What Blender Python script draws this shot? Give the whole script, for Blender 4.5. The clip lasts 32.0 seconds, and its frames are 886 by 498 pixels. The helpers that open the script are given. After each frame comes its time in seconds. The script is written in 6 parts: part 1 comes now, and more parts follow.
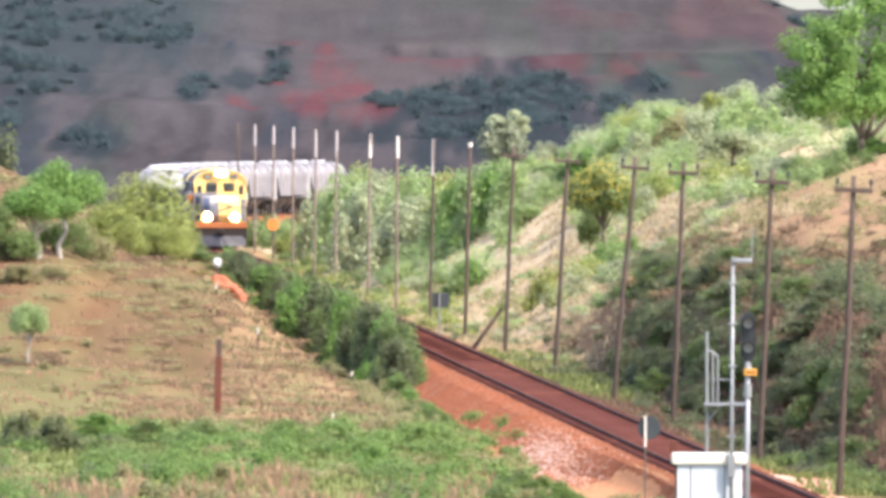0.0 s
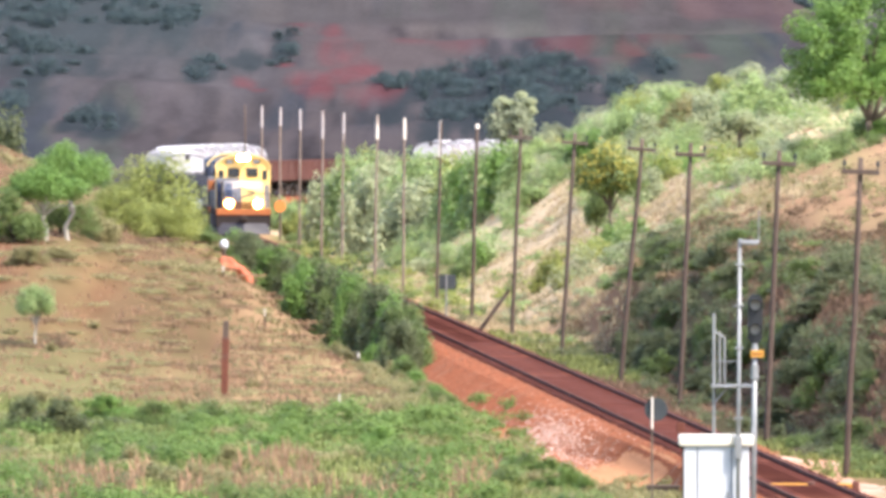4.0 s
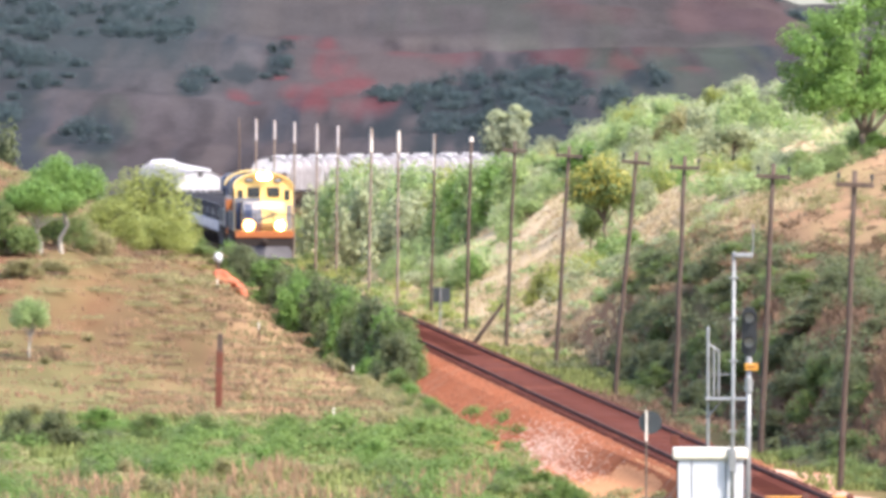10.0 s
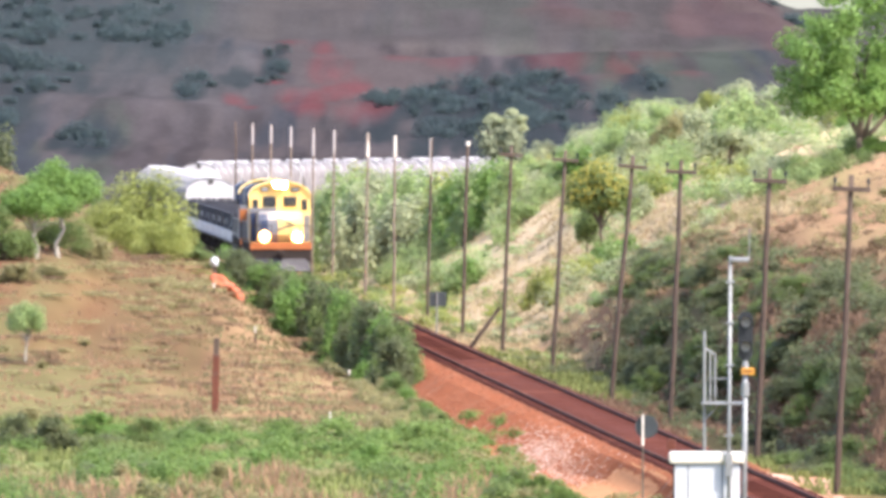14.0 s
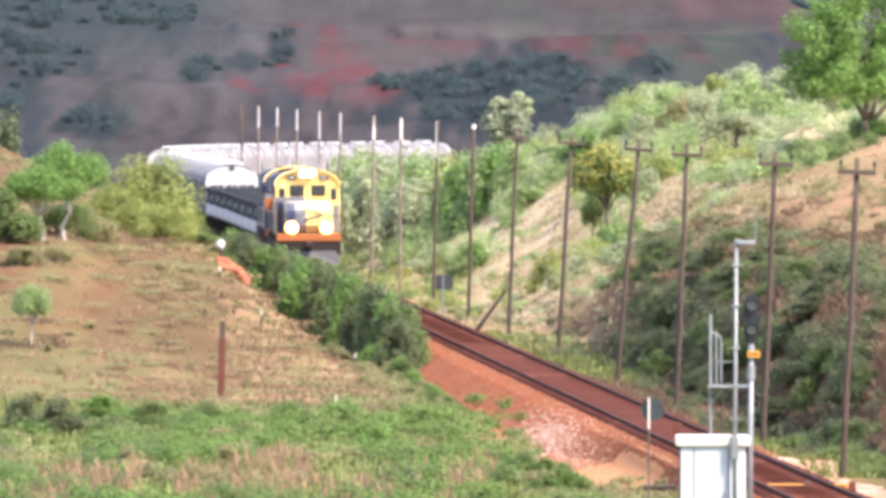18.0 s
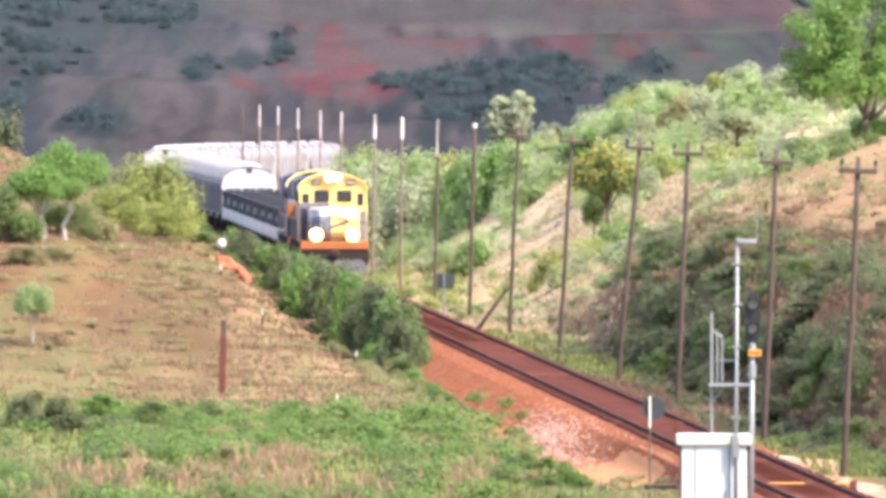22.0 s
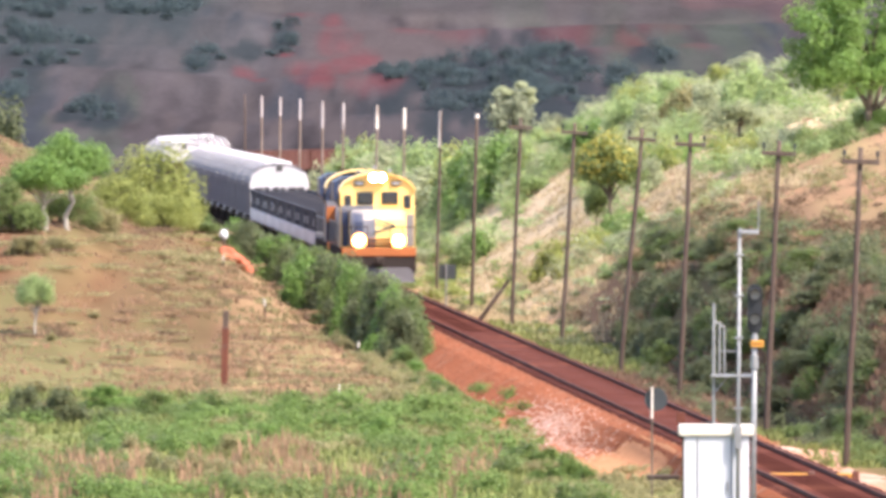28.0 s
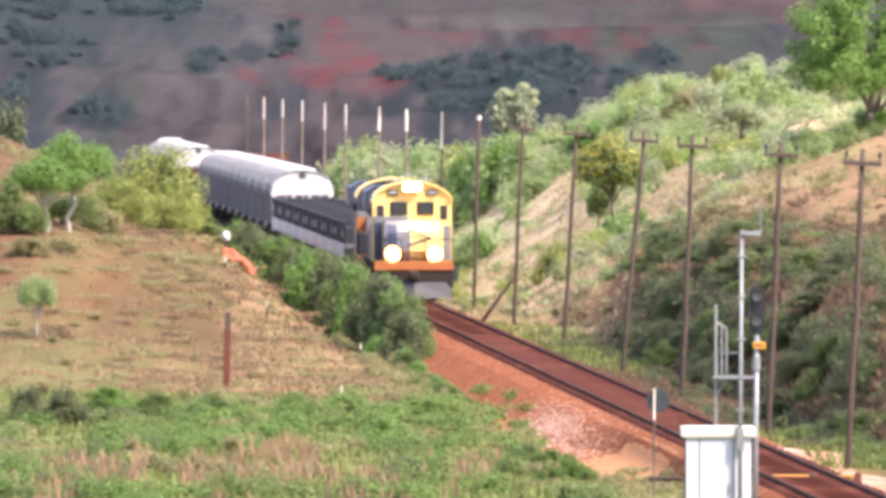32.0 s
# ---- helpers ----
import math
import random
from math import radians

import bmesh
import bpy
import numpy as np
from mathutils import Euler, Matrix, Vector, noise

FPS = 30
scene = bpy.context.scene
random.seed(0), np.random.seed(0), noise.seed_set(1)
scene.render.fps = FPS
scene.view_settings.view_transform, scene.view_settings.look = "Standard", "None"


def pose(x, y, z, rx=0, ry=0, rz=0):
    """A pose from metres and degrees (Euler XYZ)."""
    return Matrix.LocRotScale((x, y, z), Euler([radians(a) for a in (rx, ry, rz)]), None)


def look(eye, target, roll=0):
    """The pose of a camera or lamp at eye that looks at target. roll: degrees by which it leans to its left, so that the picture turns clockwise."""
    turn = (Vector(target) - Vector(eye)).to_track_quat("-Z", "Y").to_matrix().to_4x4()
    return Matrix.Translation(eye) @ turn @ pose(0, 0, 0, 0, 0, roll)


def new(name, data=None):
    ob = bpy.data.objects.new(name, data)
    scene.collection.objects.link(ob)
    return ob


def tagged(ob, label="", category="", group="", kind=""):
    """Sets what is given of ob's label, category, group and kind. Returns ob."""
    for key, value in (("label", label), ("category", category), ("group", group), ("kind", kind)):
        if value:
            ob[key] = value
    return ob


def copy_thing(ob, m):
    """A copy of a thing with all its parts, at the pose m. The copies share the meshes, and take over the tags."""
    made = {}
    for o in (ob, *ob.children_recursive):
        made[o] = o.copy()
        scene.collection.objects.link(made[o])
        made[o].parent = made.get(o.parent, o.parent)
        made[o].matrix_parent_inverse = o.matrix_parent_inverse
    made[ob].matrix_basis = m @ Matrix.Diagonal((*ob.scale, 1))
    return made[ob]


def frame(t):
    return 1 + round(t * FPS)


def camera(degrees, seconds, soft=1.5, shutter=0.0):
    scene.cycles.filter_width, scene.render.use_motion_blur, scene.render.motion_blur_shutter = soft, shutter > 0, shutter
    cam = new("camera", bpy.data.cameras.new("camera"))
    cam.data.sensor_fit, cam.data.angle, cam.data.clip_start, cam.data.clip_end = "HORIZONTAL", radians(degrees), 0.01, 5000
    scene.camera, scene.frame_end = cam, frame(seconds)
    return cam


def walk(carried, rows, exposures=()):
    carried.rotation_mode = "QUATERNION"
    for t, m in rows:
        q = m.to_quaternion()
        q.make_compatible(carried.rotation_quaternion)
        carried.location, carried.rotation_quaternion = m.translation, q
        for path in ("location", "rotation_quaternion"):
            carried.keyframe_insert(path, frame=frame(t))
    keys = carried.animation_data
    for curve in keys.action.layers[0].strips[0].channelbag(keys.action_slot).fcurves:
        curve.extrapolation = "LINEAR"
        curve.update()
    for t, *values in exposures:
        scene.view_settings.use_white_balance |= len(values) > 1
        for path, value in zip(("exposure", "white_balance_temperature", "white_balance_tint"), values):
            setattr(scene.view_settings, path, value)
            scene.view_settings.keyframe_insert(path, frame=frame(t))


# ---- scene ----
cam = camera(2.994, 32.0, soft=3.9)
walk(cam, [
    (0, pose(0, 0, 9, 89.4646, 0, -0.0299)),
    (0.5, pose(0, 0, 9, 89.4387, 0, -0.0177)),
    (1, pose(0, 0, 9, 89.4322, 0, -0.0144)),
    (1.5, pose(0, 0, 9, 89.4202, 0, -0.0112)),
    (2, pose(0, 0, 9, 89.4290, 0, -0.0104)),
    (2.5, pose(0, 0, 9, 89.4170, 0, -0.0068)),
    (3, pose(0, 0, 9, 89.4086, 0, -0.0027)),
    (3.5, pose(0, 0, 9, 89.4062, 0, -0.0072)),
    (5.5, pose(0, 0, 9, 89.3918, 0, -0.0033)),
    (6, pose(0, 0, 9, 89.3937, 0, -0.0044)),
    (6.5, pose(0, 0, 9, 89.3974, 0, -0.0028)),
    (7, pose(0, 0, 9, 89.3939, 0, -0.0018)),
    (7.5, pose(0, 0, 9, 89.4139, 0, -0.0087)),
    (8, pose(0, 0, 9, 89.4202, 0, -0.0109)),
    (8.5, pose(0, 0, 9, 89.4439, 0, -0.0171)),
    (9, pose(0, 0, 9, 89.4401, 0, -0.0177)),
    (9.5, pose(0, 0, 9, 89.4230, 0, -0.0090)),
    (10, pose(0, 0, 9, 89.4465, 0, -0.0263)),
    (10.5, pose(0, 0, 9, 89.4648, 0, -0.0315)),
    (11, pose(0, 0, 9, 89.4619, 0, -0.0275)),
    (11.5, pose(0, 0, 9, 89.4618, 0, -0.0265)),
    (12, pose(0, 0, 9, 89.4651, 0, -0.0308)),
    (12.5, pose(0, 0, 9, 89.4700, 0, -0.0326)),
    (13, pose(0, 0, 9, 89.4642, 0, -0.0374)),
    (13.5, pose(0, 0, 9, 89.4617, 0, -0.0400)),
    (14, pose(0, 0, 9, 89.4610, 0, -0.0384)),
    (14.5, pose(0, 0, 9, 89.4620, 0, -0.0415)),
    (16.5, pose(0, 0, 9, 89.4135, 0, -0.0229)),
    (17, pose(0, 0, 9, 89.4116, 0, -0.0234)),
    (17.5, pose(0, 0, 9, 89.4176, 0, -0.0226)),
    (18, pose(0, 0, 9, 89.4037, 0, -0.0182)),
    (18.5, pose(0, 0, 9, 89.4034, 0, -0.0199)),
    (19, pose(0, 0, 9, 89.4060, 0, -0.0174)),
    (19.5, pose(0, 0, 9, 89.3968, 0, -0.0176)),
    (20, pose(0, 0, 9, 89.3976, 0, -0.0174)),
    (20.5, pose(0, 0, 9, 89.4034, 0, -0.0175)),
    (21, pose(0, 0, 9, 89.4027, 0, -0.0115)),
    (21.5, pose(0, 0, 9, 89.4030, 0, -0.0143)),
    (22, pose(0, 0, 9, 89.3996, 0, -0.0147)),
    (22.5, pose(0, 0, 9, 89.3978, 0, -0.0141)),
    (23, pose(0, 0, 9, 89.3974, 0, -0.0126)),
    (23.5, pose(0, 0, 9, 89.3967, 0, -0.0135)),
    (24, pose(0, 0, 9, 89.3970, 0, -0.0174)),
    (24.5, pose(0, 0, 9, 89.3921, 0, -0.0143)),
    (25, pose(0, 0, 9, 89.3906, 0, -0.0142)),
    (25.5, pose(0, 0, 9, 89.3871, 0, -0.0113)),
    (27.5, pose(0, 0, 9, 89.3723, 0, -0.0084)),
    (28, pose(0, 0, 9, 89.3683, 0, -0.0071)),
    (28.5, pose(0, 0, 9, 89.3738, 0, -0.0084)),
    (29, pose(0, 0, 9, 89.3714, 0, -0.0053)),
    (29.5, pose(0, 0, 9, 89.3650, 0, -0.0027)),
    (30, pose(0, 0, 9, 89.3685, 0, 0.0022)),
    (30.5, pose(0, 0, 9, 89.3665, 0, -0.0022)),
    (31, pose(0, 0, 9, 89.3680, 0, -0.0052)),
    (31.5, pose(0, 0, 9, 89.3651, 0, -0.0034)),
    (32, pose(0, 0, 9, 89.3736, 0, 0.0000)),
], exposures=[(0, 1.90, 6500, 15), (16, 1.92, 6550, 16), (22, 2.02, 6600, 17), (25, 2.08, 6700, 18), (28, 1.90, 6750, 19), (32, 1.86, 6800, 20)])

# ---- world and sun ----
SUN_EL, SUN_AZ = 48.0, 129.0         # degrees above the horizon, degrees from +Y towards +X
world = bpy.data.worlds.new("sky")
scene.world = world
world.use_nodes = True
wn = world.node_tree
wn.nodes.clear()
sky = wn.nodes.new("ShaderNodeTexSky")
sky.sky_type, sky.sun_disc = "NISHITA", False
sky.sun_elevation, sky.sun_rotation = radians(SUN_EL), radians(SUN_AZ)
sky.air_density, sky.dust_density = 1.0, 2.0
bg = wn.nodes.new("ShaderNodeBackground")
bg.inputs["Strength"].default_value = 0.15
wo = wn.nodes.new("ShaderNodeOutputWorld")
wn.links.new(sky.outputs[0], bg.inputs[0])
wn.links.new(bg.outputs[0], wo.inputs[0])
sun = new("sun", bpy.data.lights.new("sun", "SUN"))
sun.data.energy, sun.data.angle, sun.data.color = 2.6, radians(0.6), (1.0, 0.93, 0.80)
sun.matrix_world = look((0, 0, 60), (-math.sin(radians(SUN_AZ)) * math.cos(radians(SUN_EL)) * 10,
                                     -math.cos(radians(SUN_AZ)) * math.cos(radians(SUN_EL)) * 10,
                                     60 - math.sin(radians(SUN_EL)) * 10))


# ---- materials ----
def material(name, color, rough=0.7, metal=0.0, vary=0.25, grain=8.0, bump=0.3, island=0.0, spec=0.3, stain=None, attr=None,
             through_light=0.0, drawn=1.0):
    """A surface with grain at two scales; attr: colours held by the mesh; island: spread of tone from piece to piece; drawn: length of
    the mottling along the valley."""
    m = bpy.data.materials.new(name)
    m.use_nodes = True
    n, l = m.node_tree.nodes, m.node_tree.links
    p = n["Principled BSDF"]
    p.inputs["Roughness"].default_value, p.inputs["Metallic"].default_value = rough, metal
    p.inputs["Specular IOR Level"].default_value = spec
    co = n.new("ShaderNodeTexCoord")
    fine, broad = n.new("ShaderNodeTexNoise"), n.new("ShaderNodeTexNoise")
    fine.inputs["Scale"].default_value, fine.inputs["Detail"].default_value = grain, 5
    broad.inputs["Scale"].default_value, broad.inputs["Detail"].default_value = grain / 9, 3
    place = co.outputs["Object"]
    if drawn != 1.0:
        mp = n.new("ShaderNodeMapping")
        mp.inputs["Scale"].default_value = (1, 1 / drawn, 1)
        l.new(place, mp.inputs["Vector"])
        place = mp.outputs[0]
    for x in (fine, broad):
        l.new(place, x.inputs["Vector"])
    add = n.new("ShaderNodeMath")
    add.operation = "ADD"
    l.new(fine.outputs["Fac"], add.inputs[0])
    l.new(broad.outputs["Fac"], add.inputs[1])
    level = add.outputs[0]
    if island:
        geo = n.new("ShaderNodeNewGeometry")
        mul = n.new("ShaderNodeMath")
        mul.operation = "MULTIPLY_ADD"
        mul.inputs[1].default_value, mul.inputs[2].default_value = island / max(vary, 0.01), -0.5 * island / max(vary, 0.01)
        l.new(geo.outputs["Random Per Island"], mul.inputs[0])
        more = n.new("ShaderNodeMath")
        more.operation = "ADD"
        l.new(level, more.inputs[0])
        l.new(mul.outputs[0], more.inputs[1])
        level = more.outputs[0]
    tone = n.new("ShaderNodeMapRange")
    tone.inputs["From Min"].default_value, tone.inputs["From Max"].default_value = 0.5, 1.5
    tone.inputs["To Min"].default_value, tone.inputs["To Max"].default_value = 1 - vary, 1 + vary
    tone.clamp = False
    l.new(level, tone.inputs["Value"])
    low = n.new("ShaderNodeMath")
    low.operation = "MAXIMUM"
    low.inputs[1].default_value = 0.25
    l.new(tone.outputs[0], low.inputs[0])
    mix = n.new("ShaderNodeVectorMath")
    mix.operation = "SCALE"
    if attr:
        a = n.new("ShaderNodeVertexColor")
        a.layer_name = attr
        src = a.outputs["Color"]
    else:
        rgb = n.new("ShaderNodeRGB")
        rgb.outputs[0].default_value = (*color, 1)
        src = rgb.outputs[0]
    if stain:
        st = n.new("ShaderNodeTexNoise")
        st.inputs["Scale"].default_value, st.inputs["Detail"].default_value = stain[1], 4
        l.new(co.outputs["Object"], st.inputs["Vector"])
        ramp = n.new("ShaderNodeMapRange")
        ramp.inputs["From Min"].default_value, ramp.inputs["From Max"].default_value = stain[2], stain[2] + 0.15
        l.new(st.outputs["Fac"], ramp.inputs["Value"])
        mx = n.new("ShaderNodeMix")
        mx.data_type = "RGBA"
        l.new(ramp.outputs[0], mx.inputs[0])
        l.new(src, mx.inputs[6])
        mx.inputs[7].default_value = (*stain[0], 1)
        src = mx.outputs[2]
    l.new(src, mix.inputs[0])
    l.new(low.outputs[0], mix.inputs["Scale"])
    l.new(mix.outputs[0], p.inputs["Base Color"])
    if bump:
        b = n.new("ShaderNodeBump")
        b.inputs["Strength"].default_value, b.inputs["Distance"].default_value = bump, 0.02
        l.new(fine.outputs["Fac"], b.inputs["Height"])
        l.new(b.outputs[0], p.inputs["Normal"])
    if through_light:
        tr = n.new("ShaderNodeBsdfTranslucent")
        l.new(mix.outputs[0], tr.inputs["Color"])
        ms = n.new("ShaderNodeMixShader")
        ms.inputs[0].default_value = through_light
        l.new(p.outputs[0], ms.inputs[1])
        l.new(tr.outputs[0], ms.inputs[2])
        l.new(ms.outputs[0], n["Material Output"].inputs[0])
    return m


def lamp_glass(name, color, strength):
    m = bpy.data.materials.new(name)
    m.use_nodes = True
    p = m.node_tree.nodes["Principled BSDF"]
    p.inputs["Base Color"].default_value = (*color, 1)
    p.inputs["Emission Color"].default_value = (*color, 1)
    p.inputs["Emission Strength"].default_value = strength
    return m


GROUND = material("ground", (0.22, 0.19, 0.11), 1.0, vary=0.22, grain=1.6, bump=0.5, attr="soil", drawn=6.0, spec=0.0)
BALLAST = material("ballast", (0.078, 0.028, 0.022), 1.0, vary=0.3, grain=9, bump=1.0, stain=((0.155, 0.058, 0.038), 0.12, 0.54), spec=0.0)
EMBANKMENT = material("embankment_soil", (0.235, 0.082, 0.042), 1.0, vary=0.25, grain=5, bump=1.0, stain=((0.25, 0.135, 0.090), 0.7, 0.55), spec=0.0)
RED_STONE = material("red_stone", (0.225, 0.098, 0.060), 1.0, vary=0.2, grain=3, bump=0, island=0.35, spec=0.0)
GREY_STONE = material("grey_stone", (0.42, 0.30, 0.25), 1.0, vary=0.2, grain=3, bump=0, island=0.3, spec=0.0)
SAND = material("pale_sand", (0.33, 0.165, 0.088), 1.0, vary=0.2, grain=4, bump=0.6, spec=0.0)
PINK_GRAVEL = material("pink_gravel", (0.34, 0.185, 0.122), 1.0, vary=0.25, grain=7, bump=1.0, stain=((0.44, 0.32, 0.26), 0.8, 0.5), spec=0.0)
SLEEPER = material("sleeper", (0.072, 0.026, 0.021), 1.0, vary=0.3, grain=6, stain=((0.10, 0.036, 0.026), 0.6, 0.5), spec=0.05)
RAIL = material("rail_steel", (0.070, 0.034, 0.029), 0.85, 0.0, vary=0.35, grain=5, bump=0.4, spec=0.05, stain=((0.13, 0.062, 0.045), 1.2, 0.56))
WOOD = material("weathered_wood", (0.068, 0.048, 0.038), 0.9, vary=0.45, grain=9, stain=((0.14, 0.11, 0.095), 2.2, 0.58))
WOOD_PALE = material("pale_wood", (0.62, 0.57, 0.50), 0.9, vary=0.3, grain=5)
WOOD_HAZED = material("hazed_pale_wood", (0.38, 0.34, 0.33), 0.9, vary=0.3, grain=5)
WOOD_GREY = material("grey_wood", (0.165, 0.125, 0.100), 0.9, vary=0.4, grain=4, stain=((0.30, 0.25, 0.21), 1.6, 0.55))
RUSTY = material("rusty_iron", (0.118, 0.040, 0.025), 0.85, 0.2, vary=0.35, grain=7, stain=((0.098, 0.075, 0.068), 2.0, 0.55))
GALV = material("galvanised_steel", (0.215, 0.222, 0.225), 0.5, 0.35, vary=0.25, grain=6, stain=((0.15, 0.14, 0.13), 2.5, 0.58))
WHITE = material("white_paint", (0.40, 0.42, 0.45), 0.45, vary=0.07, grain=3, bump=0.05, stain=((0.60, 0.58, 0.54), 1.3, 0.62))
CREAM = material("cream_paint", (0.58, 0.54, 0.46), 0.5, vary=0.08, grain=3, bump=0.05)
BLACK = material("black_paint", (0.015, 0.017, 0.019), 0.5, vary=0.2, grain=6)
GREYSIGN = material("sign_back", (0.038, 0.045, 0.049), 0.55, 0.2, vary=0.25, grain=5)
YELLOW = material("yellow_paint", (0.465, 0.225, 0.034), 0.5, vary=0.15, grain=5)
ORANGE = material("orange_paint", (0.600, 0.165, 0.038), 0.5, vary=0.12, grain=5)
LENS = material("dark_lens", (0.22, 0.23, 0.24), 0.15, vary=0.1, bump=0, spec=0.6)

# bright and pale are lightened for sun and haze; dark also paints bank shade
LEAF = {
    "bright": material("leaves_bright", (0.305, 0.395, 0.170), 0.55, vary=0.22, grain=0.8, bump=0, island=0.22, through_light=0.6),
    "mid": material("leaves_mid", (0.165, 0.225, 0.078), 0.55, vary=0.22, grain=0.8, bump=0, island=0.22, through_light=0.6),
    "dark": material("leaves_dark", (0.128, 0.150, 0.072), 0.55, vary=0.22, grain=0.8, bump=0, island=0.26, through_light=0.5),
    "olive": material("leaves_olive", (0.265, 0.245, 0.115), 0.6, vary=0.22, grain=0.8, bump=0, island=0.22, through_light=0.5),
    "yellow": material("leaves_yellow", (0.30, 0.335, 0.105), 0.6, vary=0.22, grain=0.8, bump=0, island=0.22, through_light=0.55),
    "grey": material("leaves_greyish", (0.2, 0.225, 0.14), 0.6, vary=0.22, grain=0.8, bump=0, island=0.26, through_light=0.3),
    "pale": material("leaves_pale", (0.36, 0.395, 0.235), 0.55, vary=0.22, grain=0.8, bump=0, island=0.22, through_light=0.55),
    "meadow": material("leaves_meadow", (0.145, 0.222, 0.06), 0.6, vary=0.22, grain=0.8, bump=0, island=0.22, through_light=0.5),
    "dry": material("leaves_dry", (0.15, 0.1, 0.06), 0.8, vary=0.22, grain=0.8, bump=0, island=0.3, through_light=0.4),
    "straw": material("leaves_straw", (0.262, 0.174, 0.100), 0.8, vary=0.22, grain=0.8, bump=0, island=0.15, through_light=0.4),
    "blossom": material("leaves_blossom", (0.36, 0.33, 0.07), 0.6, vary=0.22, grain=0.8, bump=0, island=0.26, through_light=0.4),
    "tree": material("leaves_tree", (0.178, 0.295, 0.078), 0.55, vary=0.22, grain=0.8, bump=0, island=0.22, through_light=0.55),
    # bluish grey-green, with the haze over the distant woods mixed in
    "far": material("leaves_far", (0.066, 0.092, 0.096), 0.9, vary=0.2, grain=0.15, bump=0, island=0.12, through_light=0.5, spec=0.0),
}
STRAW = material("hill_straw", (0.30, 0.21, 0.13), 0.85, vary=0.2, grain=0.3, bump=0, island=0.12, through_light=0.35)
DRYGRASS = material("dry_grass", (0.305, 0.192, 0.115), 0.8, vary=0.25, grain=0.35, bump=0, island=0.1, through_light=0.45)
PALEGRASS = material("pale_grass", (0.42, 0.345, 0.21), 0.8, vary=0.2, grain=0.35, bump=0, island=0.15, through_light=0.5)
BROWNGRASS = material("brown_grass", (0.20, 0.125, 0.083), 0.8, vary=0.25, grain=0.35, bump=0, island=0.1, through_light=0.45)
OLIVEGRASS = material("olive_grass", (0.21, 0.18, 0.09), 0.7, vary=0.25, grain=0.35, bump=0, island=0.1, through_light=0.45)
GREENGRASS = material("green_grass", (0.165, 0.19, 0.06), 0.7, vary=0.25, grain=0.35, bump=0, island=0.3, through_light=0.35)
BARK = material("bark", (0.105, 0.083, 0.064), 0.95, vary=0.35, grain=6, bump=0.8)
BARK_PALE = material("pale_bark", (0.315, 0.285, 0.240), 0.9, vary=0.3, grain=6, bump=0.5)


# ---- mesh helpers ----
def mesh_of(name, bm, mat, smooth=False):
    me = bpy.data.meshes.new(name)
    bmesh.ops.recalc_face_normals(bm, faces=bm.faces)
    bm.to_mesh(me)
    bm.free()
    me.materials.append(mat)
    if smooth:
        me.shade_smooth()
    return me


def raw_mesh(name, verts, faces, mat):
    me = bpy.data.meshes.new(name)
    me.from_pydata(verts, [], faces)
    me.materials.append(mat)
    return me


def part(name, bm, mat, parent=None, label="", smooth=False):
    ob = new(name, mesh_of(name, bm, mat, smooth))
    ob.parent = parent
    if label:
        ob["label"] = label
    return ob


def thing(name, m, label, category, group=""):
    ob = new(name)
    ob.empty_display_size = 0.3
    ob.matrix_basis = m
    return tagged(ob, label, category, group)


def box(x0, x1, y0, y1, z0, z1, bevel=0.0, bm=None):
    out = bm or bmesh.new()
    made = bmesh.ops.create_cube(out, size=1.0, matrix=Matrix.LocRotScale(((x0 + x1) / 2, (y0 + y1) / 2, (z0 + z1) / 2), None,
                                                                         (x1 - x0, y1 - y0, z1 - z0)))
    if bevel:
        edges = {e for v in made["verts"] for e in v.link_edges}
        bmesh.ops.bevel(out, geom=list(edges), offset=bevel, segments=2, affect="EDGES", profile=0.6)
    return out


def tube(a, b, r0, r1=None, sides=8, bm=None):
    """A round bar from a to b."""
    out = bm or bmesh.new()
    a, b = Vector(a), Vector(b)
    m = Matrix.Translation((a + b) / 2) @ (b - a).to_track_quat("Z", "Y").to_matrix().to_4x4()
    bmesh.ops.create_cone(out, cap_ends=True, segments=sides, radius1=r0, radius2=r0 if r1 is None else r1, depth=(b - a).length, matrix=m)
    return out


def extrude_y(profile, y0, y1, bm=None):
    """A closed outline of (x, z) drawn out from y0 to y1."""
    out = bm or bmesh.new()
    front = [out.verts.new((x, y0, z)) for x, z in profile]
    back = [out.verts.new((x, y1, z)) for x, z in profile]
    n = len(profile)
    out.faces.new(front)
    out.faces.new(back[::-1])
    for i in range(n):
        out.faces.new((front[i], back[i], back[(i + 1) % n], front[(i + 1) % n]))
    return out


def extrude_x(profile, x0, x1, bm=None):
    """A closed outline of (y, z) drawn out from x0 to x1."""
    out = bm or bmesh.new()
    front = [out.verts.new((x0, y, z)) for y, z in profile]
    back = [out.verts.new((x1, y, z)) for y, z in profile]
    n = len(profile)
    out.faces.new(front)
    out.faces.new(back[::-1])
    for i in range(n):
        out.faces.new((front[i], back[i], back[(i + 1) % n], front[(i + 1) % n]))
    return out


# ---- the plan: track line and ground ----
CURVE_AT, CURVE_R = 1180.0, 667.0


def track_x(s):
    """Lateral place of the track's middle at range s."""
    s = np.asarray(s, float)
    bend = np.clip(s - CURVE_AT, 0, 320)
    return 20.4 - 0.0335 * s + bend * bend / (2 * CURVE_R)


def track_z(s):
    return -0.001 * np.clip(np.asarray(s, float) - 900, 0, 500)


def ease(a, b, v):
    t = np.clip((v - a) / (b - a), 0, 1)
    return t * t * (3 - 2 * t)


